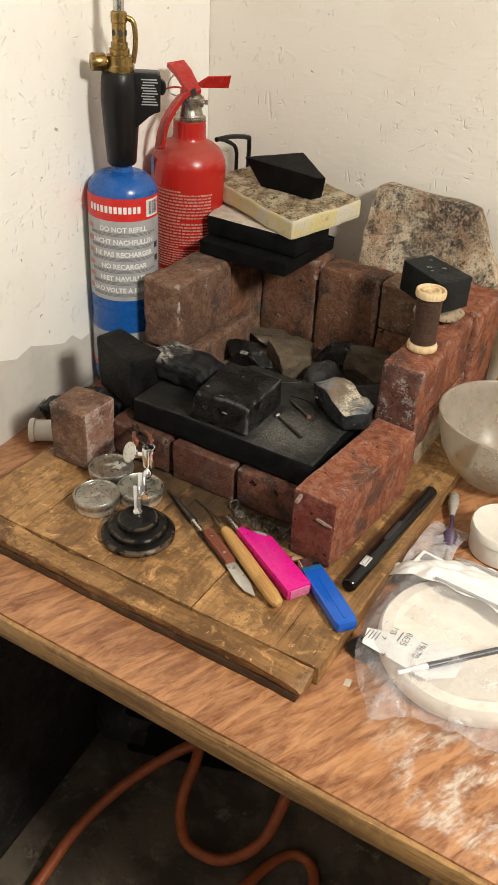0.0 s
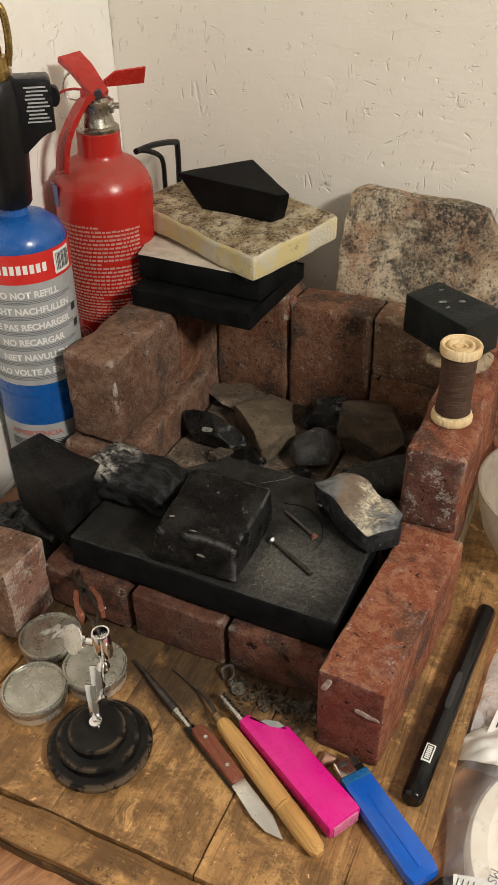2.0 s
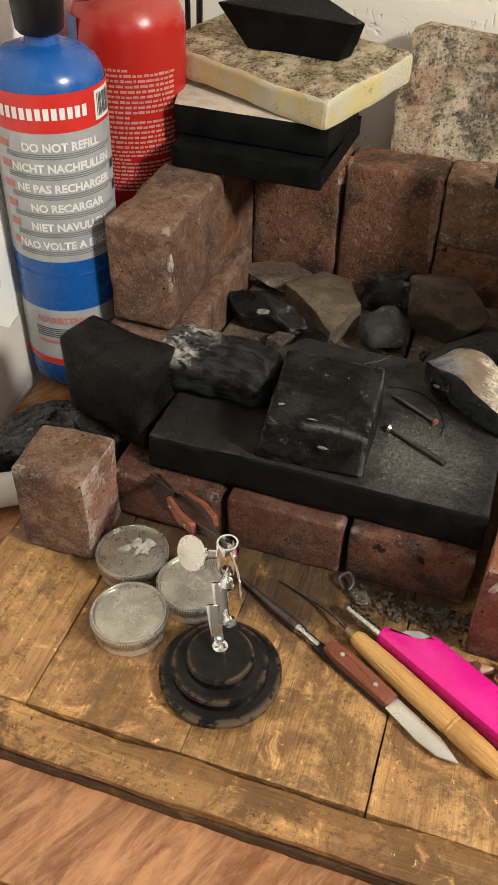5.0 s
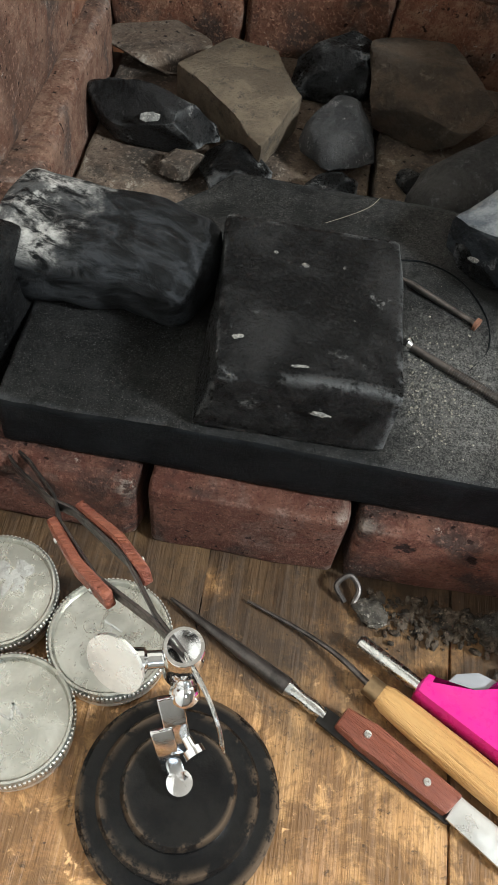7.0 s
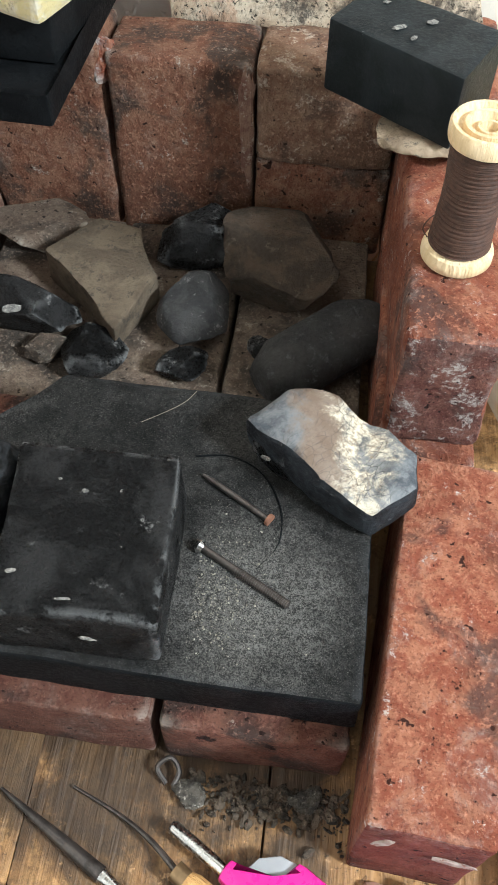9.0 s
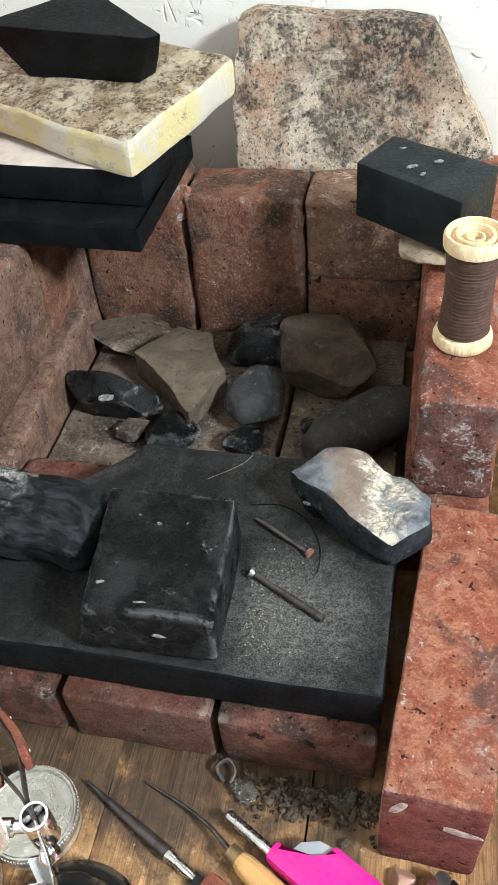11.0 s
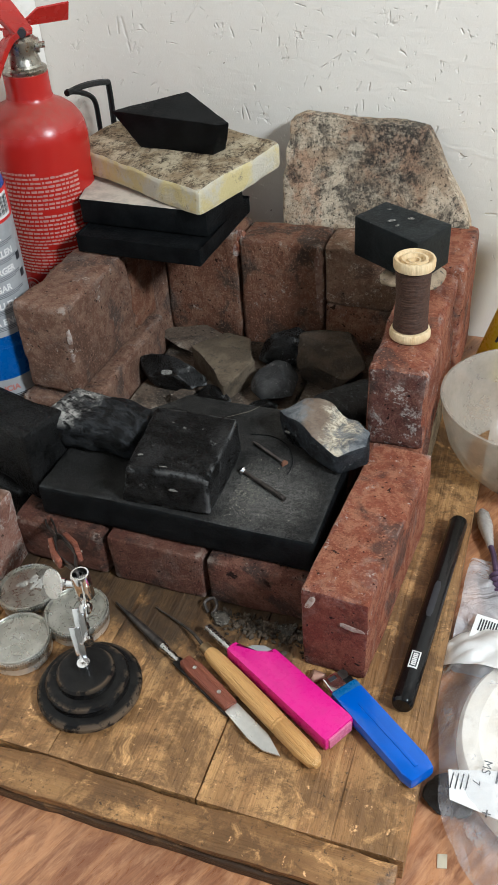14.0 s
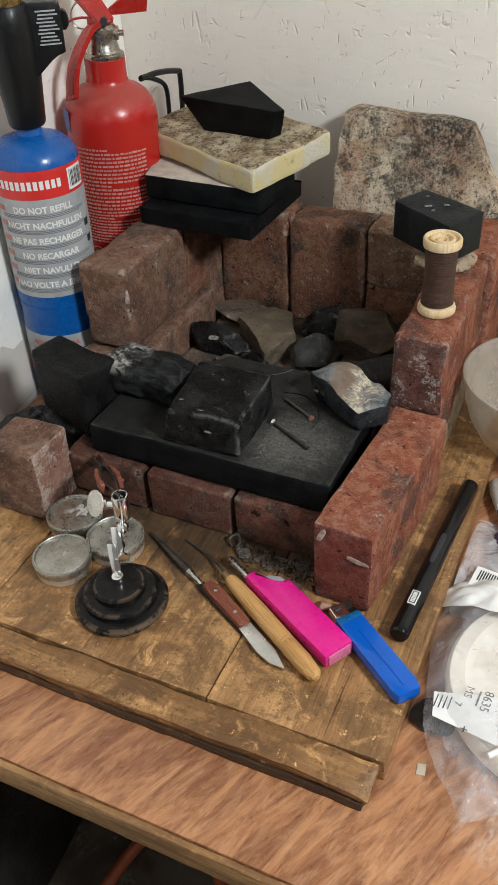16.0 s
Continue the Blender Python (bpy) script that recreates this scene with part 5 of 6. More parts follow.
for r0, r1 in ((0.0098, 0.0112), (0.0035, 0.0062)):
    bm = bmesh.new()
    a = [[bm.verts.new((r * math.cos(t), r * math.sin(t), 0)) for t in (2 * math.pi * k / 36 for k in range(36))] for r in (r0, r1)]
    for k in range(36):
        bm.faces.new((a[0][k], a[0][(k + 1) % 36], a[1][(k + 1) % 36], a[1][k]))
    for v in bm.verts:
        t = radians(-97) + v.co.x / R
        v.co = Vector(((R + 0.0004) * math.cos(t), (R + 0.0004) * math.sin(t), 0.131 + v.co.y))
    part("seal_ring", bm, FADED_RED_PRINT, seal)

# taller shoulders than the plain profile, under the same head
for piece in [p for p in ext.children_recursive if p.type == "MESH"]:
    for v in piece.data.vertices:
        z = v.co.z
        v.co.z += 0.018 * max(0.0, min(1.0, (z - 0.19) / 0.08)) if z < 0.335 else 0.018 - 0.014 * min(1.0, (z - 0.335) / 0.045)

# ---- third-hand stand with cross-lock tweezers ----
stand = thing("soldering_stand", "stepped black iron stand holding wooden-gripped tweezers in a chrome clamp", "stand", pose(-0.208, -0.067, 0.0))
part("base", lathe([(0, 0.001), (0.036, 0), (0.0395, 0.001), (0.041, 0.003), (0.041, 0.0065), (0.039, 0.009), (0.0345, 0.0095), (0.0325, 0.01), (0.0325, 0.0155), (0.031, 0.0175), (0.0245, 0.018), (0.0228, 0.0185), (0.0228, 0.024), (0.0212, 0.0265), (0.0195, 0.0268), (0.012, 0.0269), (0.004, 0.027), (0, 0.027)], 64, 0.0005, 2), CAST_IRON, stand, "chipped black enamelled stepped base", sharp=30)
part("lower_ball", lathe([(0, 0.0262), (0.0045, 0.0265), (0.0055, 0.03), (0.005, 0.034), (0, 0.035)], 20), CHROME, stand)
part("lower_plate", turned(box(-0.0042, 0.0042, -0.0013, 0.0013, 0.0, 0.03, 0.0008), pose(-0.002, 0.003, 0.03, -22, -8, 20)), CHROME, stand, "chrome joint plate")
part("joint_plate", turned(box(-0.0045, 0.0045, -0.0013, 0.0013, 0.0, 0.03, 0.0008), pose(-0.001, 0.009, 0.044, -26, -6, 20)), CHROME, stand, "chrome joint plate")
part("joint_bolt", turned(lathe([(0, -0.009), (0.004, -0.009), (0.004, -0.006), (0.002, -0.006), (0.002, 0.006), (0.004, 0.006), (0.004, 0.009), (0, 0.009)], 14), pose(-0.001, 0.0135, 0.051, 90, 0, 40)), CHROME, stand)
part("upper_ball", turned(lathe([(0, 0.064), (0.004, 0.0655), (0.0055, 0.0695), (0.004, 0.0735), (0, 0.077)], 20), pose(-0.003, 0.023, 0)), CHROME, stand)
part("clamp", turned(lathe([(0, 0), (0.0066, 0), (0.0072, 0.001), (0.0072, 0.0238), (0.0068, 0.0245), (0.0056, 0.0245), (0.0054, 0.012), (0, 0.012)], 28), pose(-0.005, 0.029, 0.076)), CHROME, stand, "chrome clamp barrel")
arm = part("thumb_screw", turned(lathe([(0, 0), (0.0032, 0), (0.0032, 0.006), (0.0045, 0.007), (0.0048, 0.012), (0.002, 0.013), (0.002, 0.016), (0, 0.016)], 18), pose(-0.011, 0.028, 0.088, 0, -90, 14)), CHROME, stand)
part("screw_disc", turned(lathe([(0, 0), (0.0115, 0), (0.0115, 0.0013), (0, 0.0013)], 30), pose(-0.027, 0.024, 0.088, 42, -52, 14)), TIN, arm, "flat round thumb plate")
# tweezers: two sprung blades crossing, held by the tail in the clamp
t0, t1 = Vector((-0.004, 0.027, 0.097)), Vector((-0.119, 0.143, 0.036))
axis = (t1 - t0).normalized()
across = axis.cross(Vector((0, 0, 1))).normalized()
upw = across.cross(axis)
tweezers = part("tweezers", strip([t0 + axis * 0.0, t0 + axis * 0.02 + across * 0.001, t0 + axis * 0.05 + across * 0.0065, t0 + axis * 0.088 + across * 0.0035, t0 + axis * 0.1 - across * 0.001, t0 + axis * 0.13 - across * 0.003, t0 + axis * 0.165], [0.005, 0.006, 0.0065, 0.006, 0.006, 0.004, 0.0015], 0.0014, upw), DULL_STEEL, stand, "dull steel cross-lock tweezers with reddish wooden grips")
part("second_blade", strip([t0 - axis * 0.0, t0 + axis * 0.02 - across * 0.001, t0 + axis * 0.05 - across * 0.0065, t0 + axis * 0.088 - across * 0.0035, t0 + axis * 0.1 + across * 0.001, t0 + axis * 0.13 + across * 0.003, t0 + axis * 0.165], [0.005, 0.006, 0.0065, 0.006, 0.006, 0.004, 0.0015], 0.0014, upw), DULL_STEEL, tweezers)
for s in (-1, 1):
    grip = part("grip", strip([t0 + axis * 0.038 + across * s * 0.0078, t0 + axis * 0.06 + across * s * 0.0092, t0 + axis * 0.088 + across * s * 0.0062], [0.0085, 0.0095, 0.0085], 0.0042, upw), RED_WOOD, tweezers, "reddish wooden grip")
    for q in (0.047, 0.079):
        part("rivet", turned(lathe([(0, 0), (0.0014, 0), (0.0012, 0.0006), (0, 0.0008)], 10), Matrix.Translation(t0 + axis * q + across * s * (0.011 if q < 0.06 else 0.0095)) @ (across * s).to_track_quat("Z", "Y").to_matrix().to_4x4()), STEEL, grip)
part("tail", strip(smooth_line([t0, t0 + Vector((0.008, -0.01, 0.0)), t0 + Vector((0.014, -0.019, -0.004)), t0 + Vector((0.017, -0.025, -0.011))]), 0.0052, 0.0013, upw), STEEL, tweezers)

# ---- three tins ----
TIN_LID = Nodes("scratched_tin_lid")
lid_noise = TIN_LID.noise(120, 6, 0.7, 1.5)
TIN_LID = TIN_LID.finish(TIN_LID.mix(TIN_LID.ramp(TIN_LID.noise(50, 5, 0.6, 0.6), 0.3, 0.9), (0.42, 0.41, 0.36), (0.6, 0.59, 0.53)), TIN_LID.ramp(lid_noise, 0.3, 0.7, 0.25, 0.45), lid_noise, 0.00015, 0.92, 0.6)


def strip_flat(a, b, z):
    """A thin flat stroke between two points of a lid."""
    a, b = Vector((*a, z)), Vector((*b, z))
    side = (b - a).normalized().cross(Vector((0, 0, 1))) * 0.0005
    bm = bmesh.new()
    bottom = [bm.verts.new(p) for p in (a - side, b - side, b + side, a + side)]
    upper = [bm.verts.new(v.co + Vector((0, 0, 0.0003))) for v in bottom]
    bm.faces.new(upper)
    for k in range(4):
        bm.faces.new((bottom[k], bottom[(k + 1) % 4], upper[(k + 1) % 4], upper[k]))
    return bm


PALE_FLUX = mottled("dried_flux", (0.5, 0.48, 0.43), (0.36, 0.34, 0.3), (0.2, 0.17, 0.14), 120, 500, (0.6, 0.9), 0.0004, 0.6)


def tin(at, turn, label, mark):
    t = thing("round_tin", label, "tin", pose(*at, 0, 0, 0, turn), "round tins beside the stand")
    part("body", lathe([(0, 0), (0.0245, 0), (0.0255, 0.001), (0.0255, 0.0105), (0, 0.0105)], 48), TIN, t)
    lid = part("lid", lathe([(0.0262, 0.0085), (0.0266, 0.009), (0.0266, 0.0168), (0.0258, 0.018), (0.0248, 0.018), (0.0241, 0.0172), (0.0238, 0.0152), (0.0, 0.015)], 60), TIN_LID, t, "scratched aluminium lid")
    knurl = bmesh.new()
    for k in range(90):
        a = 2 * math.pi * k / 90
        bmesh.ops.create_cube(knurl, size=1, matrix=Matrix.Rotation(a, 4, "Z") @ Matrix.Translation((0.0265, 0, 0.0152)) @ Matrix.Diagonal((0.0012, 0.0009, 0.0028, 1)))
    part("knurled_rim", knurl, TIN, lid, smooth=False)
    rnd = random.Random(mark)
    strokes = {1: [((-0.005, -0.004), (-0.003, 0.005)), ((-0.003, 0.005), (0.0005, -0.001)), ((0.0005, -0.001), (0.004, 0.005)), ((0.004, 0.005), (0.005, -0.003))],
               2: [((-0.005, -0.005), (-0.004, 0.004)), ((-0.005, 0.0), (0.005, 0.001)), ((0.004, -0.004), (0.006, 0.005))], 3: []}[mark]
    for a, b in strokes:
        part("scratch", strip_flat(a, b, 0.0151), PALE_FLUX, lid, "pale scratched stroke")
    for k in range(0 if mark < 3 else 12):
        bit = rock(rnd.uniform(0.005, 0.013), rnd.uniform(0.003, 0.007), 0.0007, mark * 10 + k, 6, 0.2, 3)
        part("residue", turned(bit, pose(rnd.uniform(-0.009, 0.011), rnd.uniform(0.0, 0.013), 0.0147, 0, 0, rnd.uniform(0, 180))), PALE_FLUX, lid, "dried pale residue")


tin((-0.302, 0.002), 0, "round aluminium tin with white residue on its lid", 3)
tin((-0.281, -0.05), 40, "round aluminium tin with a scratched pale mark", 1)
tin((-0.2485, -0.01), 80, "round aluminium tin with a scratched letter-like mark", 2)

# ---- tools on the board ----
def along(a, b):
    """A pose whose x axis runs from a to b."""
    a, b = Vector(a), Vector(b)
    return Matrix.Translation(a) @ (b - a).to_track_quat("X", "Z").to_matrix().to_4x4()


knife = thing("small_knife", "small riveted knife with a reddish wooden handle on the board", "knife", along((-0.145, -0.0245, 0.006), (-0.052, -0.0785, 0.0035)))
bm = prism([(0, -0.0055), (0.012, -0.0062), (0.056, -0.0056), (0.058, 0.0056), (0.014, 0.0062), (0, 0.0045)], -0.003, 0.0042, 0.0018, 0)
handle = part("handle", bm, RED_WOOD, knife, "reddish hardwood handle")
for x in (0.013, 0.043):
    part("rivet", turned(lathe([(0, 0), (0.0018, 0), (0.0016, 0.0005), (0, 0.0007)], 12), pose(x, 0, 0.0042)), STEEL, handle, "bright steel rivet")
part("blade", prism([(0.057, -0.006), (0.085, -0.0082), (0.1, -0.0065), (0.112, 0.0), (0.094, 0.0052), (0.057, 0.0055)], -0.0008, 0.0008, 0.0004, 0), plain("knife_steel", (0.72, 0.71, 0.68), 0.32, 0.85, 0.15, 0.5, 30), knife, "scratched steel blade")
rod = thing("steel_scraper", "dark tapered steel scraper lying beneath the knife", "scraper", along((-0.227, 0.017, 0.0035), (-0.09, -0.058, 0.0025)))
part("tip", tube([(0, 0, 0), (0.04, 0, 0), (0.066, 0, 0)], 0, 10, (0.0008, 0.0032, 0.0042)), DULL_STEEL, rod, "tapered dark steel tip")
part("ferrule", tube([(0.066, 0, 0), (0.074, 0, 0), (0.08, 0, 0), (0.086, 0, 0)], 0, 10, (0.0042, 0.0028, 0.0034, 0.002)), STEEL, rod)
part("tang", prism([(0.084, -0.0045), (0.15, -0.0055), (0.158, 0), (0.15, 0.0045), (0.084, 0.0035)], -0.002, 0.0005, 0.0006, 0), plain("blackened_steel", (0.03, 0.027, 0.025), 0.45, 0.6, 0.3), rod)

awl = thing("awl", "awl with a varnished beech handle lying on the board", "awl", along((-0.129, -0.0125, 0.0078), (-0.0195, -0.082, 0.0078)))
part("handle", turned(lathe([(0, 0), (0.0048, 0), (0.0062, 0.004), (0.007, 0.016), (0.0078, 0.045), (0.0078, 0.084), (0.0072, 0.0855), (0.0078, 0.0868), (0.0072, 0.0885), (0.0078, 0.09), (0.0078, 0.112), (0.0062, 0.1255), (0.003, 0.1295), (0, 0.13)], 28), pose(0, 0, 0, 0, 90, 0)), HANDLE_WOOD, awl, "honey-coloured varnished wooden handle")
part("ferrule", tube([(-0.007, 0, 0), (0.004, 0, 0)], 0.0049, 14), plain("tarnished_brass", (0.28, 0.19, 0.1), 0.45, 0.9, 0.4), awl)
part("spike", tube(smooth_line([(-0.005, 0, 0), (-0.025, 0.002, -0.002), (-0.045, 0.001, -0.005), (-0.072, -0.004, -0.0062)]), 0, 8, [0.0017 - 0.00004 * k for k in range(25)]), DULL_STEEL, awl, "thin dark bent steel spike")

utility = thing("gas_lighter", "bright pink plastic utility lighter with a metal nozzle on the board", "lighter", along((-0.1055, 0.0005, 0.0085), (-0.013, -0.0535, 0.0085)))
bm = prism([(-0.003, -0.0148), (0.1095, -0.0148), (0.1095, 0.0148), (0.023, 0.0148), (0.0215, -0.0022), (-0.003, -0.0032)], -0.0078, 0.0078, 0.0042, 0)
part("body", bm, PINK, utility, "bright pink plastic body")
part("base_plug", prism([(0.1075, -0.0115), (0.1105, -0.0115), (0.1105, 0.0115), (0.1075, 0.0115)], -0.0055, 0.0055, 0.001, 0), plain("clear_pink_plastic", (0.62, 0.16, 0.3), 0.25), utility)
part("nozzle", tube([(-0.034, -0.0092, 0), (-0.033, -0.0092, 0), (-0.001, -0.0092, 0)], 0, 14, (0.0028, 0.0034, 0.0034)), STEEL, utility, "scorched metal nozzle")
part("nozzle_mouth", tube([(-0.0346, -0.0092, 0), (-0.0339, -0.0092, 0)], 0.0022, 12), DARK_PRINT, utility)
part("trigger", prism([(0.005, -0.006), (0.0235, -0.006), (0.0245, 0.0135), (0.015, 0.0115), (0.0075, 0.0045)], -0.0045, 0.0045, 0.0016, 0), GREY_PLASTIC, utility, "grey plastic trigger")

pocket = thing("pocket_lighter", "translucent blue disposable lighter with a metal head on the board", "lighter", along((-0.022, -0.0135, 0.0075), (0.0485, -0.068, 0.0072)) @ Matrix.Diagonal((1.07, 1, 1, 1)))
part("body", prism([(0.008, -0.0122), (0.078, -0.0122), (0.0865, -0.0105), (0.087, 0.0105), (0.078, 0.0122), (0.008, 0.0122)], -0.0062, 0.0062, 0.004, 0), BLUE_PLASTIC, pocket, "translucent blue plastic body")
part("ridge", prism([(0.022, -0.0015), (0.08, -0.0015), (0.08, 0.0015), (0.022, 0.0015)], 0.0058, 0.0068, 0.0004, 0), BLUE_PLASTIC, pocket)
part("collar", prism([(0.004, -0.0118), (0.0125, -0.0118), (0.0125, 0.0118), (0.004, 0.0118)], -0.006, 0.006, 0.0025, 0), plain("dark_blue_collar", (0.01, 0.1, 0.28), 0.3), pocket)
part("wind_guard", prism([(-0.0085, -0.0095), (0.0045, -0.0105), (0.0045, 0.0035), (-0.0085, 0.0035)], -0.0056, 0.0056, 0.0018, 0), CHROME, pocket, "chromed wind guard")
part("guard_slot", box(-0.006, -0.003, -0.006, 0.0, 0.0056, 0.0059), DARK_PRINT, pocket)
part("spark_wheel", turned(lathe([(0, -0.003), (0.004, -0.003), (0.0042, 0), (0.004, 0.003), (0, 0.003)], 20), pose(-0.004, 0.0065, 0.0015, 0, 0, 0)), DULL_STEEL, pocket)
part("fork", box(-0.001, 0.0055, 0.0035, 0.0108, -0.005, 0.0045, 0.001), BLACK_PLASTIC, pocket)

tube_lighter = thing("tube_lighter", "long black tube lighter lying on the board beside the bricks", "lighter", along((0.0263, -0.0185, 0.0085), (0.0385, 0.189, 0.0085)))
part("tube", tube([(0.0, 0, 0), (0.0015, 0, 0), (0.003, 0, 0), (0.06, 0, 0), (0.205, 0, 0), (0.2075, 0, 0)], 0, 28, (0.0068, 0.0078, 0.0083, 0.0083, 0.0083, 0.0076)), plain("glossy_black_lacquer", (0.005, 0.005, 0.0055), 0.14, 0, 0.1, 0.3), tube_lighter, "glossy black metal tube")
part("end_cap", tube([(0.2075, 0, 0), (0.2085, 0, 0)], 0.0066, 20), NICKEL, tube_lighter)
part("switch_recess", prism([(0.083, -0.0015), (0.088, -0.0026), (0.118, -0.0026), (0.123, -0.0015), (0.123, 0.0015), (0.118, 0.0026), (0.088, 0.0026), (0.083, 0.0015)], 0.0045, 0.0084, 0.0004, 0), DARK_PRINT, tube_lighter, "recessed sliding switch")
badge = part("badge", prism([(0.03, -0.0036), (0.046, -0.0036), (0.046, 0.0036), (0.03, 0.0036)], 0.0068, 0.00865, 0.0003, 0), WHITE_PRINT, tube_lighter, "small white maker's badge")
part("badge_field", prism([(0.0312, -0.0027), (0.0448, -0.0027), (0.0448, 0.0027), (0.0312, 0.0027)], 0.0086, 0.0088, 0, 0), DARK_PRINT, badge, smooth=False)
for k in range(7):
    part("badge_bar", box(0.0322 + 0.0017 * k, 0.0334 + 0.0017 * k, -0.0018, 0.0018, 0.00875, 0.009), WHITE_PRINT, badge)

# ---- scraps at the foot of the front bricks ----
solid("glass_fragment", rock(0.018, 0.014, 0.006, 81, 7, 0.2, 3), mottled("cloudy_glass", (0.12, 0.105, 0.085), (0.05, 0.044, 0.036), (0.4, 0.36, 0.3), 120, 500, (0.12, 0.3), 0.0008, 0.6), "cloudy broken glass fragment by the front bricks", "fragment", pose(-0.135, 0.026, 0.0))
solid("wire_loop", tube(smooth_line([(-0.147, 0.03, 0.002), (-0.152, 0.036, 0.006), (-0.146, 0.041, 0.008), (-0.141, 0.036, 0.005), (-0.143, 0.029, 0.002)]), 0.0014, 8), DULL_STEEL, "small bent loop of dull wire", "wire")
solid("glass_fragment", rock(0.018, 0.012, 0.006, 82, 7, 0.2, 3), mottled("smoky_glass", (0.08, 0.07, 0.056), (0.035, 0.031, 0.025), (0.3, 0.27, 0.22), 120, 500, (0.15, 0.35), 0.0008, 0.62), "smoky glass fragment by the front bricks", "fragment", pose(-0.076, 0.03, 0.0, 0, 0, 30))
rnd = random.Random(11)
bm = bmesh.new()
for _ in range(700):
    x = rnd.uniform(-0.135, -0.056)
    y = rnd.gauss(0.028, 0.006)
    if y < 0.038:
        r = 0.0004 + 0.0024 * rnd.random() ** 3
        bmesh.ops.create_icosphere(bm, subdivisions=1, radius=r, matrix=Matrix.Translation((x, y, r * 0.4)) @ Euler((rnd.random(), rnd.random(), rnd.random() * 6)).to_matrix().to_4x4() @ Matrix.Diagonal((rnd.uniform(0.7, 1.8), rnd.uniform(0.5, 1.2), 0.6, 1)))
solid("cinder_crumbs", bm, mottled("cinders", (0.1, 0.075, 0.052), (0.035, 0.028, 0.021), (0.26, 0.2, 0.14), 120, 500), "brown cinders and crumbs along the front bricks", "cinders", kind="stuff", smooth=False)
solid("pebble", rock(0.014, 0.012, 0.008, 83, 6, 0.05, 3), plain("pinkish_pebble", (0.42, 0.24, 0.17), 0.4), "small pinkish pebble between the lighters", "pebble", pose(-0.041, -0.007, 0))
solid("paper_chip", prism([(-0.0035, -0.005), (0.003, -0.0045), (0.0035, 0.005), (-0.003, 0.0045)], 0.0, 0.0008, 0.0002, 0), plain("yellowed_paper", (0.5, 0.44, 0.33), 0.5), "tiny pale chip lying on the bench", "chip", pose(0.0725, -0.107, TABLE_Z, 0, 0, 10))
solid("dark_lump", rock(0.034, 0.034, 0.008, 84, 9, 0.12), DARK_RUBBISH, "dark crumpled lump beside the board's corner", "lump", pose(0.068, -0.062, TABLE_Z, 0, 0, 20))

# ---- frosted bowl, spray can, tub, brush ----
prof = [(0.0, 0.0), (0.03, 0.0), (0.036, 0.002), (0.05, 0.012), (0.066, 0.03), (0.078, 0.052), (0.0845, 0.075), (0.087, 0.094), (0.089, 0.098), (0.0885, 0.1005), (0.0862, 0.1008), (0.0842, 0.098), (0.0825, 0.09), (0.078, 0.068), (0.07, 0.046), (0.058, 0.026), (0.042, 0.01), (0.03, 0.005), (0.0, 0.005)]
solid("glass_bowl", lathe(prof, 72), FROSTED, "scratched frosted glass bowl standing on the bench", "bowl", pose(0.0875, 0.306, TABLE_Z))
can = thing("lighter_gas_can", "bright yellow gas can with a red stripe, leaning behind the bowl", "gas can", pose(0.04, 0.487, TABLE_Z + 0.0075, 0, 15.5, 0))
part("can", lathe([(0, 0), (0.026, 0), (0.0275, 0.002), (0.0275, 0.128), (0.026, 0.133), (0.022, 0.137), (0, 0.137)], 40), YELLOW, can, "yellow printed can")
part("cap", lathe([(0.0245, 0.135), (0.0245, 0.138), (0.0238, 0.172), (0.0205, 0.2), (0.019, 0.203), (0, 0.2035)], 40), YELLOW, can, "yellow plastic cap")
for z0, z1, a0, a1, m in ((0.098, 0.132, -128, -106, RED_LABEL), (0.122, 0.1235, -104, -20, RED_LABEL), (0.106, 0.1075, -104, -20, TEAL), (0.088, 0.0895, -108, -20, TEAL), (0.058, 0.062, -112, -100, RED_LABEL)):
    part("print_stripe", sleeve(0.0275, z0, z1, a0, a1, 90), m, can)
for k in range(5):
    part("print_line", sleeve(0.0275, 0.1105 + 0.0022 * k, 0.1113 + 0.0022 * k, -100, -24, 90), FADED_RED_PRINT, can)
for k in range(4):
    part("maker_bar", sleeve(0.0279, 0.103 + 0.0065 * k, 0.1075 + 0.0065 * k, -120, -112, 160, 0.0002), WHITE_PRINT, can)
part("dark_print", tube([Vector((0.0278 * math.cos(radians(a)), 0.0278 * math.sin(radians(a)), z)) for a, z in ((-124, 0.05), (-121, 0.062), (-122, 0.075), (-126, 0.085))], 0.0016, 6), DARK_PRINT, can)
tub = thing("plastic_tub", "small round white plastic tub standing behind the bag", "tub", pose(0.137, 0.172, TABLE_Z))
part("body", lathe([(0, 0), (0.036, 0), (0.038, 0.002), (0.039, 0.032), (0, 0.032)], 48), WHITE_PLASTIC, tub)
part("lid", lathe([(0.0395, 0.026), (0.0405, 0.027), (0.0405, 0.036), (0.039, 0.038), (0.036, 0.0365), (0, 0.0355)], 48), WHITE_PLASTIC, tub)
brush = thing("interdental_brush", "clouded plastic brush handle with a ribbed purple grip", "brush", along((0.056, 0.236, TABLE_Z + 0.008), (0.1, 0.08, TABLE_Z + 0.012)))
part("head", tube([(0, 0, 0), (0.006, 0, 0), (0.022, 0, 0), (0.036, 0, 0), (0.05, 0, 0)], 0, 14, (0.003, 0.0062, 0.007, 0.005, 0.003)), CLEAR_HANDLE, brush, "clouded clear paddle head")
part("neck", tube([(0.046, 0, 0), (0.06, 0.001, 0), (0.075, 0, 0), (0.09, -0.001, 0)], 0.0026, 10), PURPLE, brush)
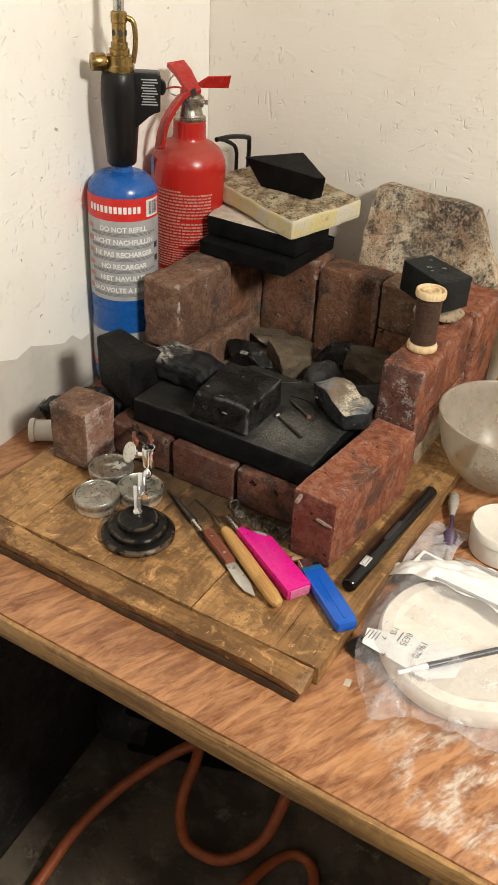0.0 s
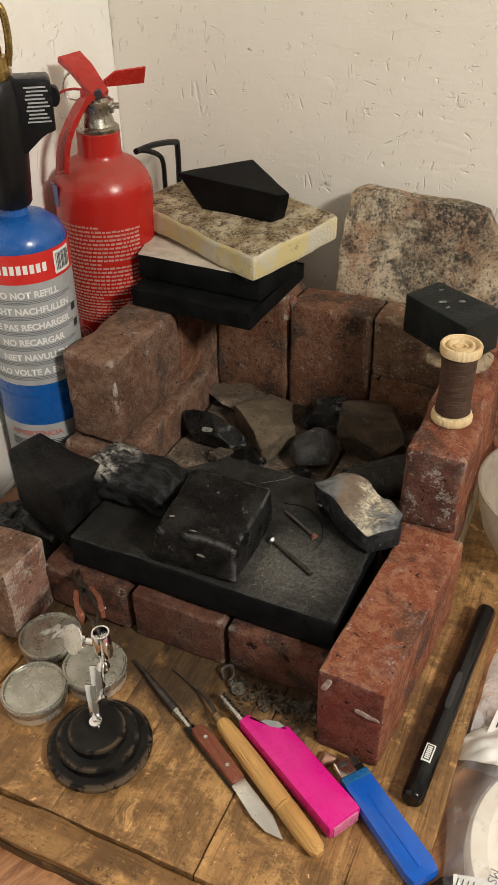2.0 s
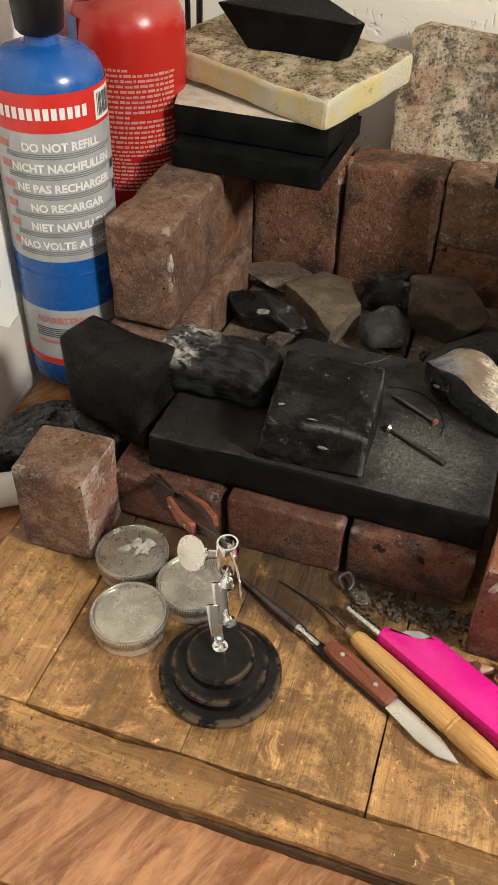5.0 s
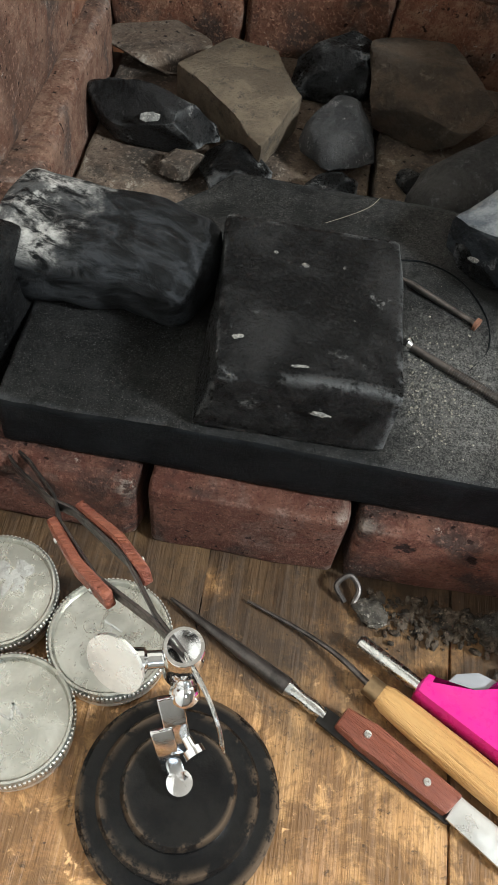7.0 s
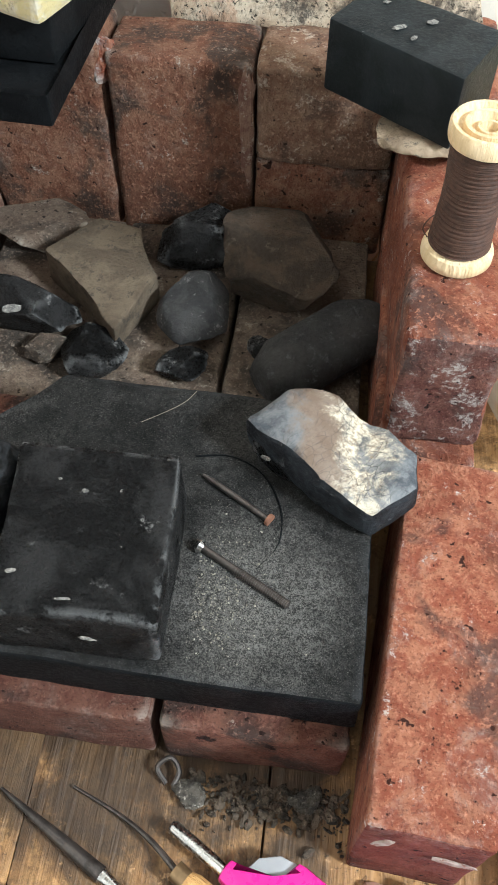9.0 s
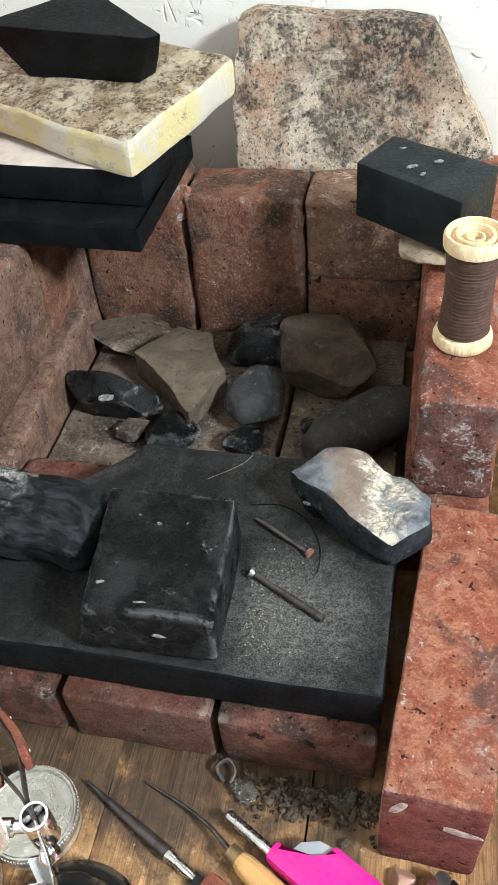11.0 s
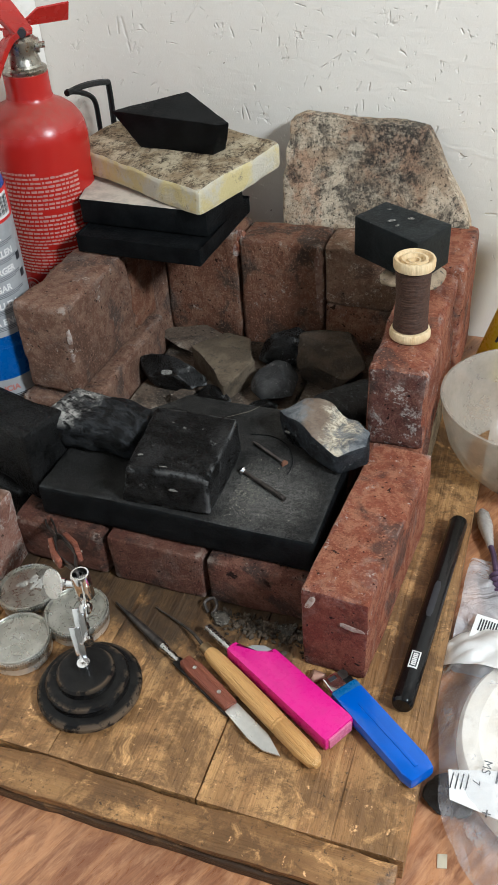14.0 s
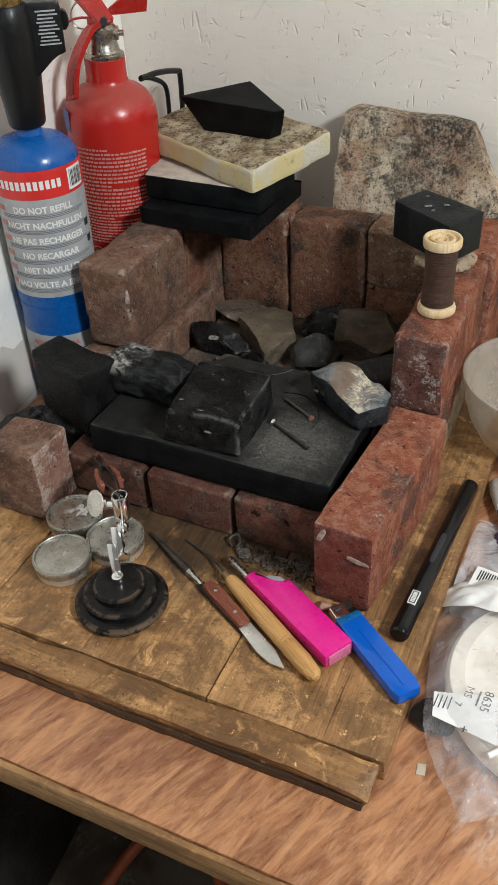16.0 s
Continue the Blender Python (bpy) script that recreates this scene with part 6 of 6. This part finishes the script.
prof = [(0, 0.084)] + [(0.0055 + 0.0022 * (k % 2) + 0.0012 * math.sin(k / 8 * math.pi), 0.085 + k * 0.0032) for k in range(11)] + [(0.005, 0.12), (0, 0.121)]
part("ribbed_grip", turned(lathe(prof, 18), pose(0, 0, 0, 0, 90, 0)), PURPLE, brush, "ribbed purple rubber grip")
part("handle", tube([(0.118, 0, 0), (0.14, 0, 0), (0.17, 0, -0.002)], 0, 14, (0.0055, 0.0065, 0.0055)), CLEAR_HANDLE, brush)

# ---- the plastic bags ----
def crumpled(x0, x1, y0, y1, height, seed, amp=0.006, cells=46, keep=None):
    bm = bmesh.new()
    grid = []
    for i in range(cells + 1):
        row = []
        for j in range(cells + 1):
            x, y = x0 + (x1 - x0) * i / cells, y0 + (y1 - y0) * j / cells
            p = Vector((x, y, 0))
            q = p * 26 + Vector((seed, 0, 0))
            fold = abs(noise.noise(q)) * 0.8 + abs(noise.noise(q * 2.3)) * 0.5
            row.append(bm.verts.new((x + noise.noise(q * 0.8) * 0.004, y + noise.noise(q * 0.8 + Vector((9, 0, 0))) * 0.004, height(x, y) + fold * amp)))
        grid.append(row)
    for i in range(cells):
        for j in range(cells):
            if keep and not keep(grid[i][j].co.x, grid[i][j].co.y):
                continue
            bm.faces.new((grid[i][j], grid[i + 1][j], grid[i + 1][j + 1], grid[i][j + 1]))
    bmesh.ops.delete(bm, geom=[v for v in bm.verts if not v.link_faces], context="VERTS")
    for _ in range(5):
        rim = [v for v in bm.verts if v.is_boundary]
        where = {v: sum((e.other_vert(v).co for e in v.link_edges if e.is_boundary), Vector()) / max(1, sum(e.is_boundary for e in v.link_edges)) for v in rim}
        for v, q in where.items():
            v.co = v.co.lerp(q, 0.6)
    return bm


def over_disc(x, y):
    d = math.hypot(x - 0.158, y + 0.012)
    u = max(0.0, min(1.0, (0.125 - d) / 0.04))
    return TABLE_Z + 0.004 + 0.03 * u * u * (3 - 2 * u)


solid("plaster_disc", lathe([(0, 0.0), (0.08, 0.0), (0.087, 0.003), (0.09, 0.01), (0.09, 0.02), (0.087, 0.025), (0.076, 0.026), (0.07, 0.021), (0, 0.02)], 72, 0.0006, 4), PLASTER, "round white plaster dish inside the clear plastic bag", "plaster dish", pose(0.158, -0.012, TABLE_Z))
bag = thing("plastic_bag", "crumpled clear plastic bag with a printed white label round the dish", "plastic bag", pose(0, 0, 0))
BAG_EDGE = [(0.04, 0.062), (0.046, 0.02), (0.052, -0.018), (0.058, -0.05), (0.061, -0.073), (0.074, -0.1), (0.088, -0.117), (0.107, -0.144), (0.128, -0.128), (0.152, -0.124), (0.2, -0.118), (0.262, -0.1), (0.275, 0.0), (0.275, 0.12), (0.12, 0.118), (0.07, 0.092)]


def inside_bag(x, y):
    """How far a point lies inside the bag's outline (negative outside)."""
    near, odd = 9.0, False
    for (ax, ay), (bx, by) in zip(BAG_EDGE, BAG_EDGE[1:] + BAG_EDGE[:1]):
        t = max(0.0, min(1.0, ((x - ax) * (bx - ax) + (y - ay) * (by - ay)) / ((bx - ax) ** 2 + (by - ay) ** 2)))
        near = min(near, math.hypot(x - ax - t * (bx - ax), y - ay - t * (by - ay)))
        if (ay > y) != (by > y) and x < ax + (y - ay) * (bx - ax) / (by - ay):
            odd = not odd
    return near if odd else -near


def bag_height(x, y):
    u = max(0.0, min(1.0, inside_bag(x, y) / 0.035))
    return max(over_disc(x, y), TABLE_Z + 0.003 + 0.026 * u * (2 - u))


part("film", crumpled(0.03, 0.285, -0.155, 0.128, bag_height, 3, 0.011, 96, lambda x, y: inside_bag(x, y) > 0), FILM, bag, "clear crumpled film", sharp=80)
# white packaging, made opaque so that its glare is in the colour
part("white_panel", crumpled(0.035, 0.285, 0.008, 0.128, lambda x, y: bag_height(x, y) + 0.0015, 3, 0.011, 60, lambda x, y: inside_bag(x, y) > 0.001 and y > 0.03 - 0.1 * (x - 0.1) + 0.008 * noise.noise(Vector((x * 30, 2, 0)))), PAPER, bag, "white packaging panel with its glare painted in", sharp=80)
for a, b in (((0.1, 0.036), (0.2, 0.028)), ((0.105, 0.09), (0.21, 0.075))):
    part("fold_line", strip([(x, y, bag_height(x, y) + 0.0075) for x, y in [(a[0] + (b[0] - a[0]) * t / 8, a[1] + (b[1] - a[1]) * t / 8) for t in range(9)]], 0.0035, 0.0012, (0, 1, 0)), GREY_PLASTIC, bag)
lab = along((0.0705, -0.079, 0.004), (0.1255, -0.089, 0.008))
sticker = part("sticker", turned(prism([(0, 0.001), (0.072, 0.0), (0.09, 0.02), (0.086, 0.062), (-0.0079, 0.0218)], 0.0, 0.0004, 0, 0), lab), PAPER, bag, "white printed sticker")


def on_sticker(words, size, x, y, turn=-83.5):
    part("print", turned(flat_text(words, size), lab @ pose(x, y, 0.0008, 0, 0, turn)), DARK_PRINT, sticker, smooth=False)


on_sticker("8635", 0.0072, 0.0297, 0.0322)
on_sticker("MS", 0.0064, 0.015, 0.0341)
on_sticker("7", 0.0055, 0.0119, 0.0201)
on_sticker("+", 0.0085, 0.0243, 0.0013)
on_sticker("19670", 0.0072, 0.0469, 0.0289)
for k in range(4):
    part("print_bar", turned(box(-0.006, 0.006, -0.0004, 0.0004, 0.0005, 0.0008), lab @ pose(0.0018 - 0.005 + 0.0033 * k, 0.0148 + 0.001 * k, 0, 0, 0, -83.5)), DARK_PRINT, sticker)
part("print_bar", turned(box(-0.007, 0.007, -0.0007, 0.0007, 0.0005, 0.0008), lab @ pose(0.0236, 0.0319, 0, 0, 0, -83.5)), DARK_PRINT, sticker)
pencil = thing("dip_pen", "dark pen with a white tip lying inside the bag", "pen", along((0.116, -0.1, 0.011), (0.2, -0.01, 0.016)))
part("tip", tube([(0, 0, 0), (0.03, 0, 0)], 0, 10, (0.0022, 0.003)), PAPER, pencil, "white tip")
part("barrel", tube([(0.03, 0, 0), (0.115, 0, 0)], 0.0033, 10), plain("grey_barrel", (0.1, 0.1, 0.11), 0.3), pencil)
small = thing("small_bag", "cloudy plastic bag with a barcode label lying beside the board", "plastic bag", pose(0, 0, 0))
part("film", crumpled(0.053, 0.098, 0.045, 0.175, lambda x, y: TABLE_Z + 0.003 + 0.012 * max(0, math.sin((y - 0.045) / 0.13 * math.pi)), 7, 0.007, 30), FILM_CLOUDY, small, sharp=80)
lab2 = along((0.062, 0.05, -0.003), (0.07, 0.11, -0.003))
tag = part("barcode_label", turned(box(0.0, 0.045, -0.026, 0.0, 0, 0.0004), lab2), PAPER, small, "white barcode label")
for k in range(9):
    part("barcode_bar", turned(box(0.028, 0.041, -0.023 + 0.0022 * k, -0.0218 + 0.0022 * k, 0.0004, 0.0007), lab2), DARK_PRINT, tag)
for k in range(4):
    part("print_bar", turned(box(0.004 + 0.005 * k, 0.0065 + 0.005 * k, -0.022, -0.004, 0.0004, 0.0007), lab2), DARK_PRINT, tag)

# ---- by the side wall: stopper, black bag, white stick ----
stopper = thing("white_stopper", "white plastic stopper lying on its side on the bench", "stopper", along((-0.46, 0.036, TABLE_Z + 0.0165), (-0.43, 0.055, TABLE_Z + 0.0165)))
part("body", tube([(0, 0, 0), (0.002, 0, 0), (0.034, 0, 0), (0.0355, 0, 0)], 0, 28, (0.0135, 0.0145, 0.0145, 0.0135)), WHITE_PLASTIC, stopper)
part("rim", tube([(-0.006, 0, 0), (-0.004, 0, 0), (0.001, 0, 0), (0.002, 0, 0)], 0, 28, (0.015, 0.0162, 0.0162, 0.0148)), WHITE_PLASTIC, stopper)
bm = rock(0.11, 0.06, 0.04, 91, 7, 0.12, 5)
roughen(bm, 0.003, 50, 4)
solid("black_bag", bm, BLACK_BAG, "crumpled shiny black plastic bag against the side wall", "plastic bag", pose(-0.448, 0.115, TABLE_Z, 0, 0, 52), sharp=50)
solid("white_stick", tube([(-0.418, 0.062, TABLE_Z + 0.004), (-0.414, 0.0, TABLE_Z + 0.004), (-0.411, -0.17, TABLE_Z + 0.004)], 0.0032, 10), WHITE_PLASTIC, "thin white plastic stick lying along the board", "stick")

# ---- wall fittings ----
for x, z in ((0.026, 0.232), (0.068, 0.238)):
    s = thing("wall_screw", "small steel screw in a torn hole of the painted wall", "screw", pose(x, 0.574, z, 90, 0, 0))
    part("head", lathe([(0, 0.003), (0.003, 0.0028), (0.0036, 0.0015), (0.0025, 0), (0, 0)], 14), NICKEL, s)
    part("torn_paint", turned(rock(0.014, 0.008, 0.0016, int(x * 1000), 6, 0.1, 2), pose(0.003, 0.002, 0)), PAPER, s)

# ---- under the bench ----
# made-up panel that hides the lit side wall where it is dark below the bench
solid("black_board", prism([(-0.452, -0.52), (-0.434, -0.52), (-0.528, 0.5), (-0.54, 0.5)], FLOOR_Z, -0.27, 0.002, 0), DARK_RUBBISH, "added dark panel standing in for the darkness under the bench", "board")
hose = ORANGE_HOSE
solid("air_hose", tube(smooth_line([(-0.4, -0.3, FLOOR_Z + 0.01), (-0.378, -0.171, FLOOR_Z + 0.02), (-0.37, -0.06, -0.72), (-0.33, 0.04, -0.67), (-0.255, 0.128, -0.62), (-0.235, 0.06, -0.66), (-0.225, 0.04, -0.7), (-0.2, 0.03, -0.735), (-0.14, 0.04, -0.735), (-0.09, 0.08, -0.69), (-0.08, 0.14, -0.62), (-0.08, 0.2, -0.56)]), 0.0095, 14), hose, "orange rubber air hose looped under the bench", "hose")
solid("air_hose", tube(smooth_line([(-0.1, 0.02, FLOOR_Z + 0.01), (-0.08, 0.09, FLOOR_Z + 0.012), (-0.05, 0.13, FLOOR_Z + 0.014), (-0.01, 0.12, FLOOR_Z + 0.012), (0.02, 0.05, FLOOR_Z + 0.01)]), 0.009, 14), hose, "orange rubber hose loop on the floor", "hose")
solid("black_tool_case", block(0.26, 0.16, 0.2, 0.012, 0.02, 0.001, 95), BLACK_PLASTIC, "black plastic tool case on the floor under the bench", "case", pose(-0.33, 0.26, FLOOR_Z, 0, 0, 20))
solid("black_bin", lathe([(0, 0), (0.075, 0), (0.08, 0.005), (0.09, 0.2), (0.094, 0.202), (0.094, 0.212), (0.086, 0.212), (0.074, 0.01), (0, 0.01)], 40), BLACK_PLASTIC, "black plastic bucket on the floor under the bench", "bucket", pose(-0.16, 0.3, FLOOR_Z))
solid("pale_rag", rock(0.1, 0.055, 0.035, 96, 6, 0.14), mottled("grey_rag", (0.3, 0.29, 0.27), (0.22, 0.21, 0.2), (0.12, 0.11, 0.1), 40, 200), "pale grey rag lying on the tool case", "rag", pose(-0.325, 0.22, FLOOR_Z + 0.2, 0, 0, 40))
solid("dark_clutter", rock(0.2, 0.16, 0.12, 97, 9, 0.1), DARK_RUBBISH, "dark lump of clutter on the floor under the bench", "clutter", pose(-0.42, 0.2, FLOOR_Z, 0, 0, 15))
